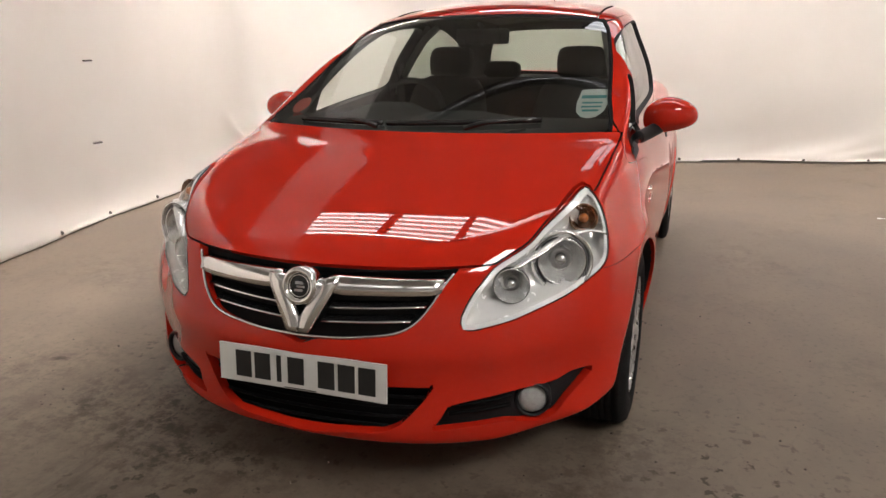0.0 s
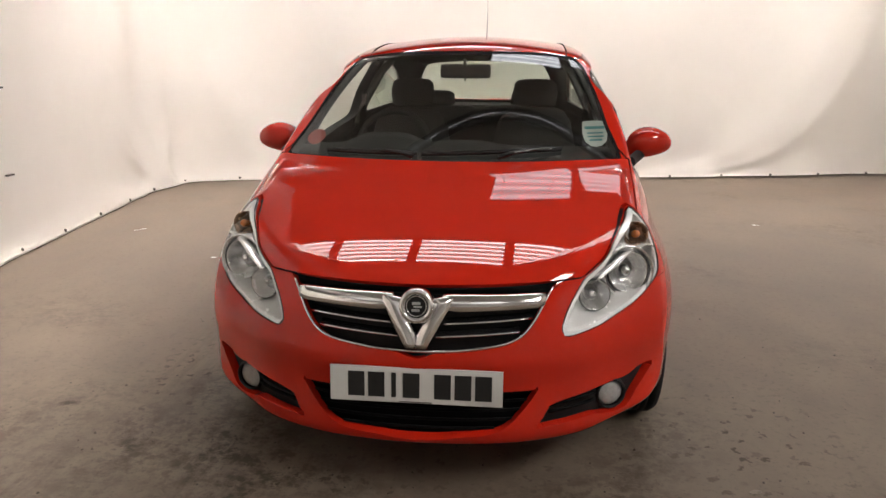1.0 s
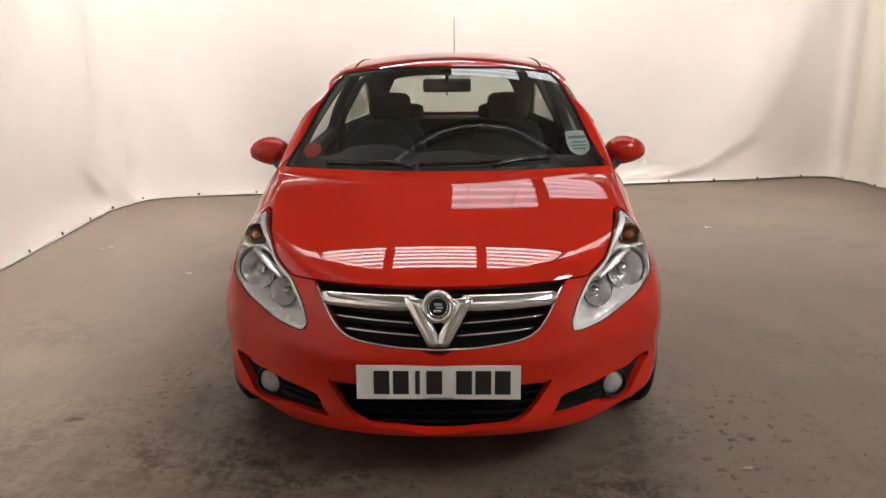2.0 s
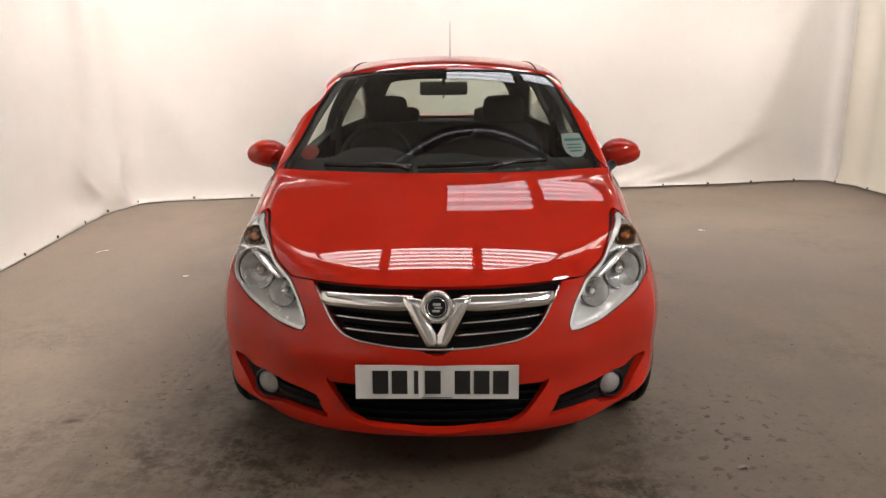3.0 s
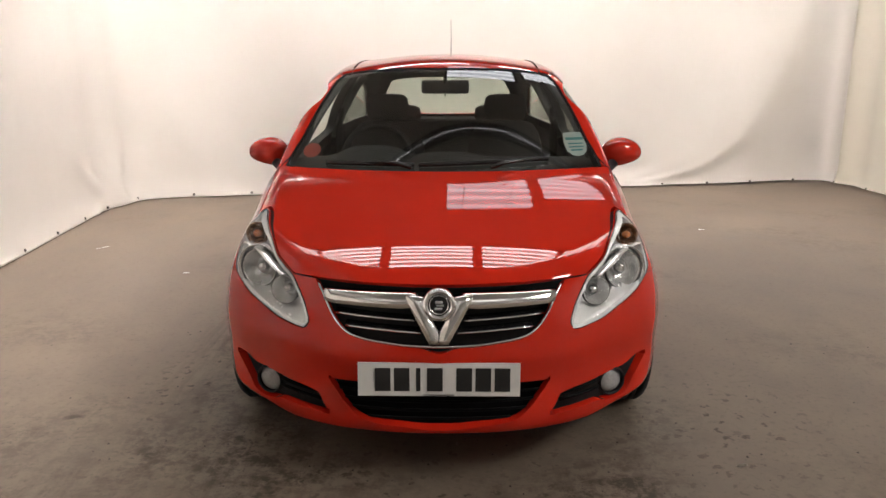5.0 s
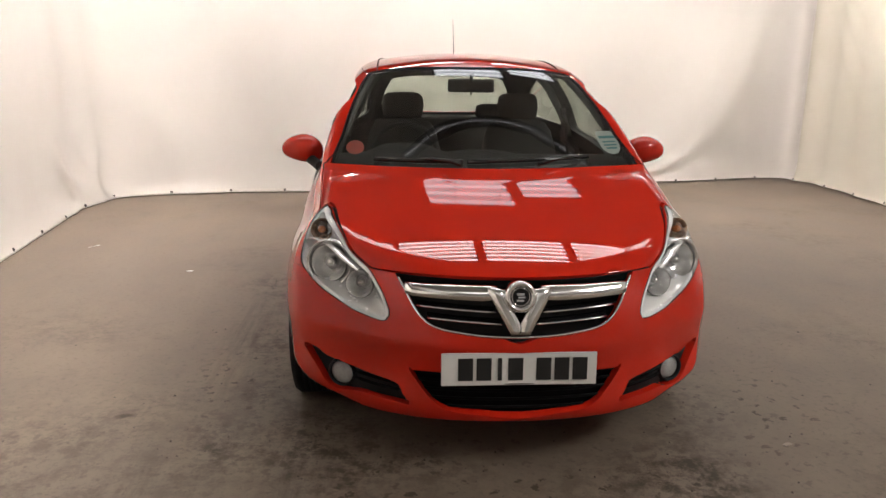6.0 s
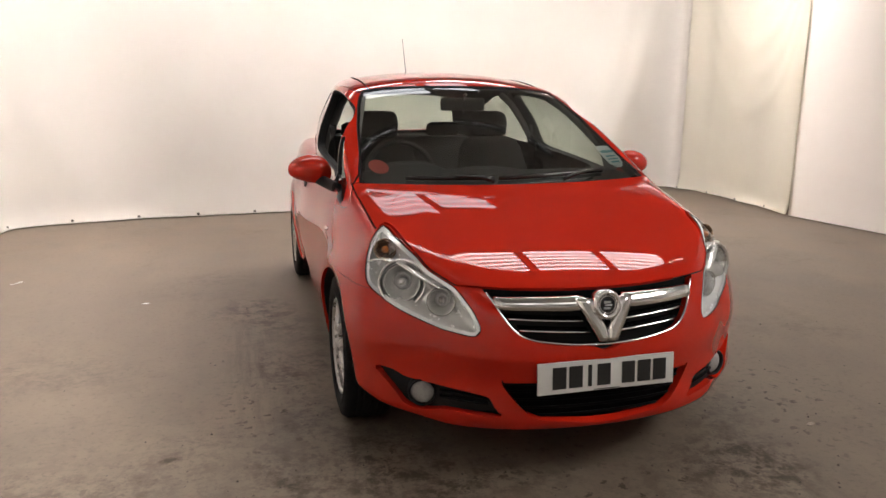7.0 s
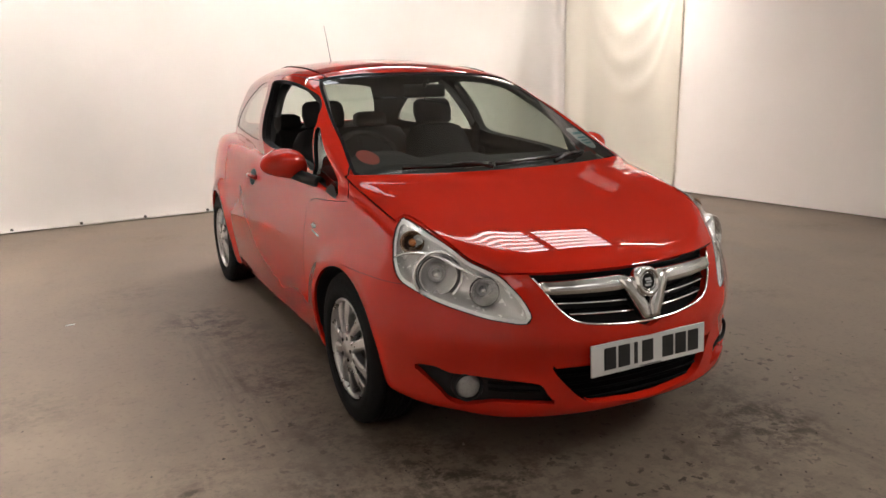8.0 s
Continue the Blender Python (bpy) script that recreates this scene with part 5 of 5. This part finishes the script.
def dashboard():
    """Deep curved dash top with a cowl over the instruments."""
    bm = bmesh.new()
    rows = []
    for x in np.linspace(-0.74, 0.74, 48):
        hood = 0.055 * math.exp(-((x + 0.36) / 0.17) ** 4)
        mid = 0.025 * math.exp(-((x - 0.02) / 0.16) ** 4)
        y0 = 0.93 + 0.37 * x * x
        rows.append([(x, y0 + 0.02, 0.935), (x, y0 + 0.10, 0.950), (x, 1.30, 0.962 + mid * 0.6), (x, 1.45, 0.965 + hood * 0.6 + mid), (x, 1.545, 0.958 + hood + mid * 0.6), (x, 1.575, 0.940 + hood * 0.7), (x, 1.57, 0.90), (x, 1.60, 0.80), (x, 1.58, 0.62), (x, 1.40, 0.45)])
    grid_faces(bm, rows)
    d = part("dashboard", bm, TRIM, car, "dark grey moulded dashboard", smooth=True)
    bm = bmesh.new()
    box(bm, -0.16, 1.56, 0.72, 0.16, 1.60, 0.92, 0.01)
    part("centre_console", bm, GLOSS_BLACK, d)
    for x in (-0.10, 0.10):
        bm = bmesh.new()
        lathe(bm, [(0.0, 0.0), (0.035, 0.0), (0.042, 0.006), (0.045, 0.02)], Matrix.Translation((x, 1.555, 0.885)) @ Matrix.Rotation(math.pi / 2, 4, "X"), 20)
        part("air_vent", bm, SATIN, d, smooth=True)


dashboard()


def steering_wheel():
    m = Matrix.Translation((-0.36, 1.715, 0.930)) @ Matrix.Rotation(math.radians(65), 4, "X")
    bm = bmesh.new()
    ring = [m @ Vector((0.182 * math.cos(a), 0.182 * math.sin(a), 0)) for a in np.linspace(0, 2 * math.pi, 49)[:-1]]
    rows = []
    for k, p in enumerate(ring):
        a = 2 * math.pi * k / 48
        out = (m.to_3x3() @ Vector((math.cos(a), math.sin(a), 0)))
        up = m.to_3x3() @ Vector((0, 0, 1))
        rows.append([p + out * (0.015 * math.cos(b)) + up * (0.015 * math.sin(b)) for b in np.linspace(0, 2 * math.pi, 11)[:-1]])
    vs = [[bm.verts.new(p) for p in r] for r in rows]
    for k in range(48):
        for j in range(10):
            bm.faces.new((vs[k][j], vs[(k + 1) % 48][j], vs[(k + 1) % 48][(j + 1) % 10], vs[k][(j + 1) % 10]))
    bmesh.ops.recalc_face_normals(bm, faces=bm.faces)
    w = part("steering_wheel", bm, TRIM, car, "black three-spoke steering wheel", smooth=True)
    bm = bmesh.new()
    lathe(bm, [(0.0, 0.012), (0.05, 0.010), (0.07, 0.0), (0.072, -0.03), (0.04, -0.05)], m, 28)
    part("hub", bm, TRIM, w, smooth=True)
    for a in (math.radians(5), math.radians(175), math.radians(270)):
        bm = bmesh.new()
        tube(bm, [m @ Vector((r * math.cos(a), r * math.sin(a), -0.012)) for r in (0.05, 0.11, 0.18)], 0.018, 8, flat=0.6)
        part("spoke", bm, SATIN, w, smooth=True)
    bm = bmesh.new()
    tube(bm, [m @ Vector((0, 0, -0.03)), m @ Vector((0, 0, -0.22))], 0.045, 12)
    part("column", bm, TRIM, w, smooth=True)


steering_wheel()


def inner_mirror():
    bm = bmesh.new()
    box(bm, -0.126, 1.760, 1.262, 0.126, 1.795, 1.332, 0.016)
    g = part("rear_view_mirror", bm, BLACK, car, "black interior rear-view mirror on the windscreen")
    bm = bmesh.new()
    tube(bm, [(0.0, 1.770, 1.315), (0.0, 1.755, 1.345), on_screen(0.0, 1.355, -0.006)], 0.010, 8)
    part("stem", bm, BLACK, g, smooth=True)
    bm = bmesh.new()
    box(bm, -0.116, 1.794, 1.268, 0.116, 1.797, 1.326, 0.0)
    part("mirror_glass", bm, REFLECTOR, g)
    bm = bmesh.new()
    tube(bm, [(0.0, 1.767, 1.264), (0.0, 1.765, 1.248)], 0.005, 6)
    part("dip_lever", bm, BLACK, g, smooth=True)


inner_mirror()


def cabin_trim():
    bm = bmesh.new()
    box(bm, -0.76, 1.0, 0.24, 0.76, 3.9, 0.30, 0.01)
    part("cabin_floor", bm, TRIM, car, "dark carpet floor of the cabin")
    bm = bmesh.new()
    rows = [[(x, y, z) for x in np.linspace(-w, w, 12)] for y, z, w in ((3.38, 1.03, 0.52), (3.6, 1.035, 0.48), (3.78, 1.03, 0.42))]
    grid_faces(bm, rows)
    bmesh.ops.solidify(bm, geom=bm.faces[:], thickness=0.012)
    part("parcel_shelf", bm, TRIM, car, "dark rear parcel shelf")
    # headlining under the roof
    bm = bmesh.new()
    rows = [[(x, y, float(ROOF(y)) - 0.17 * x * x - 0.035) for x in np.linspace(-0.49, 0.49, 16) * (1 - 0.24 * max(0.0, y - 2.3))] for y in np.linspace(1.98, 3.40, 24)]
    grid_faces(bm, rows)
    part("headlining", bm, PILLAR, car, "pale grey headlining", smooth=True)
    for s in (-1, 1):
        bm = bmesh.new()
        pts = spline([(s * 0.69, 2.40, 0.98), (s * 0.665, 2.43, 1.08), (s * 0.62, 2.47, 1.18), (s * 0.57, 2.53, 1.28), (s * 0.51, 2.58, 1.345)], 4)
        tube(bm, pts, 0.032, 10, flat=0.6)
        part("pillar_trim", bm, PILLAR, car, "grey trim on the door pillar", smooth=True)
        bm = bmesh.new()
        pts = spline([(s * 0.535, 1.88, 1.345), (s * 0.585, 1.66, 1.245), (s * 0.64, 1.44, 1.115), (s * 0.68, 1.27, 0.99)], 5)
        tube(bm, pts, 0.016, 8)
        part("pillar_trim", bm, PILLAR, car, "grey trim on the windscreen pillar", smooth=True)
        bm = bmesh.new()
        tube(bm, spline([(s * 0.64, 2.36, 1.16), (s * 0.65, 2.35, 1.06), (s * 0.66, 2.38, 0.85), (s * 0.66, 2.36, 0.5)], 4), 0.024, 8, flat=0.15)
        part("seat_belt", bm, SEAT, car, "dark seat belt on the door pillar", smooth=True)


cabin_trim()


def on_glass(name, outline_pts, mat, label, cx, cz, lift=-0.004):
    """A flat sticker that follows the windscreen."""
    bm = bmesh.new()
    c = bm.verts.new(on_screen(cx, cz, lift))
    ring = [bm.verts.new(on_screen(cx + x, cz + z, lift)) for x, z in outline_pts]
    for a, b in zip(ring, ring[1:] + ring[:1]):
        bm.faces.new((c, a, b))
    bmesh.ops.solidify(bm, geom=bm.faces[:], thickness=0.001)
    return part(name, bm, mat, car, label)


shield = [(-0.050, 0.040), (-0.02, 0.043), (0.02, 0.043), (0.050, 0.040), (0.055, 0.0), (0.047, -0.028), (0.025, -0.043), (0.0, -0.047), (-0.025, -0.043), (-0.047, -0.028), (-0.055, 0.0)]
on_glass("windscreen_sticker", shield, PAPER, "pale paper sticker with teal lines inside the windscreen", 0.600, 1.060)
for z0, z1, half in ((0.012, 0.022, 0.043), (-0.004, 0.001, 0.035), (-0.016, -0.011, 0.035), (-0.028, -0.022, 0.028)):
    mid, tall = (z0 + z1) / 2, (z1 - z0) / 2
    on_glass("sticker_line", [(-half, -tall), (half, -tall), (half, tall), (-half, tall)], TEAL, "teal printed line", 0.600, 1.060 + mid, -0.0022)
on_glass("windscreen_disc", [(0.042 * math.cos(a), 0.026 * math.sin(a)) for a in np.linspace(0, 2 * math.pi, 25)[:-1]], DISC_RED, "round red sticker inside the windscreen", -0.592, 1.034)


# ---- litter and clips ----
def paper_scrap(x, y, wide, long, turn):
    ob = thing("paper_scrap", "small pale scrap of paper on the concrete floor", "litter", "scraps on the floor", (x, y, 0.0))
    ob.rotation_euler.z = turn
    bm = bmesh.new()
    rows = [[((u - 0.5) * long, (v - 0.5) * wide * (1 - 0.3 * abs(u - 0.5)), 0.002 + 0.005 * abs(math.sin(3 * u + 2 * v + x))) for v in (0, 0.5, 1)] for u in np.linspace(0, 1, 5)]
    grid_faces(bm, rows)
    bmesh.ops.solidify(bm, geom=bm.faces[:], thickness=0.001)
    part("sheet", bm, SMEAR if y < 1 else PAPER, ob)


for scrap in ((-1.83, 2.75, 0.015, 0.05, 0.2), (-2.77, 3.5, 0.008, 0.10, 0.9), (2.27, 4.28, 0.02, 0.05, 0.0), (1.08, 0.20, 0.02, 0.04, 0.4)):
    paper_scrap(*scrap)


def grit():
    """Crumbs of grit and dried mud round the front of the car."""
    bm = bmesh.new()
    rng = random.Random(4)
    for _ in range(420):
        x, y = rng.gauss(0.0, 1.0), rng.gauss(0.2, 0.9)
        r = rng.uniform(0.002, 0.006)
        c = Vector((x, y, r * 0.4))
        top = bm.verts.new(c + Vector((0, 0, r * rng.uniform(0.4, 0.9))))
        ring = [bm.verts.new(c + Vector((r * rng.uniform(0.7, 1.3) * math.cos(a), r * rng.uniform(0.7, 1.3) * math.sin(a), -r * 0.4))) for a in (0, 1.3, 2.5, 3.8, 5.0)]
        for a, b in zip(ring, ring[1:] + ring[:1]):
            bm.faces.new((top, a, b))
    ob = part("floor_grit", bm, GRIT)
    tagged(ob, "dark grit and crumbs scattered on the concrete", "grit", kind="stuff")


grit()


def wall_clip(x, y, z):
    ob = thing("curtain_clip", "small dark clip on the white backdrop", "clip", "clips on the curtain", (x, y, z))
    bm = bmesh.new()
    box(bm, -0.012, -0.035, -0.006, 0.012, 0.035, 0.006, 0.003)
    part("jaw", bm, PEG, ob)


s, px, py, nx, ny = HEM
for y, z in ((2.63, 1.16), (2.62, 0.577)):
    i = int(np.argmin(abs(py - y) + 10 * (px > -2)))
    wall_clip(px[i] + 0.045 * nx[i], y, z)


def wall_writing():
    """Marker writing on the partition, too high to read: plain dark strokes on a paler patch."""
    a, b = Vector((4.80, 4.75)), Vector((5.55, -1.0))
    d = (b - a).normalized()
    ob = thing("wall_writing", "dark marker strokes on a paler patch of the partition wall", "writing", "", (a.x, a.y, 0.0))
    ob.rotation_euler.z = math.atan2(d.y, d.x)
    bm = bmesh.new()
    box(bm, 1.06, -0.003, 2.14, 1.75, 0.001, 2.36)
    part("patch", bm, PATCH, ob, "paler painted patch")
    for u, w in ((1.16, 0.095), (1.315, 0.075), (1.44, 0.10), (1.58, 0.09)):
        bm = bmesh.new()
        box(bm, u, -0.006, 2.198, u + w, -0.002, 2.30, 0.001)
        part("stroke", bm, PRINT, ob)


wall_writing()
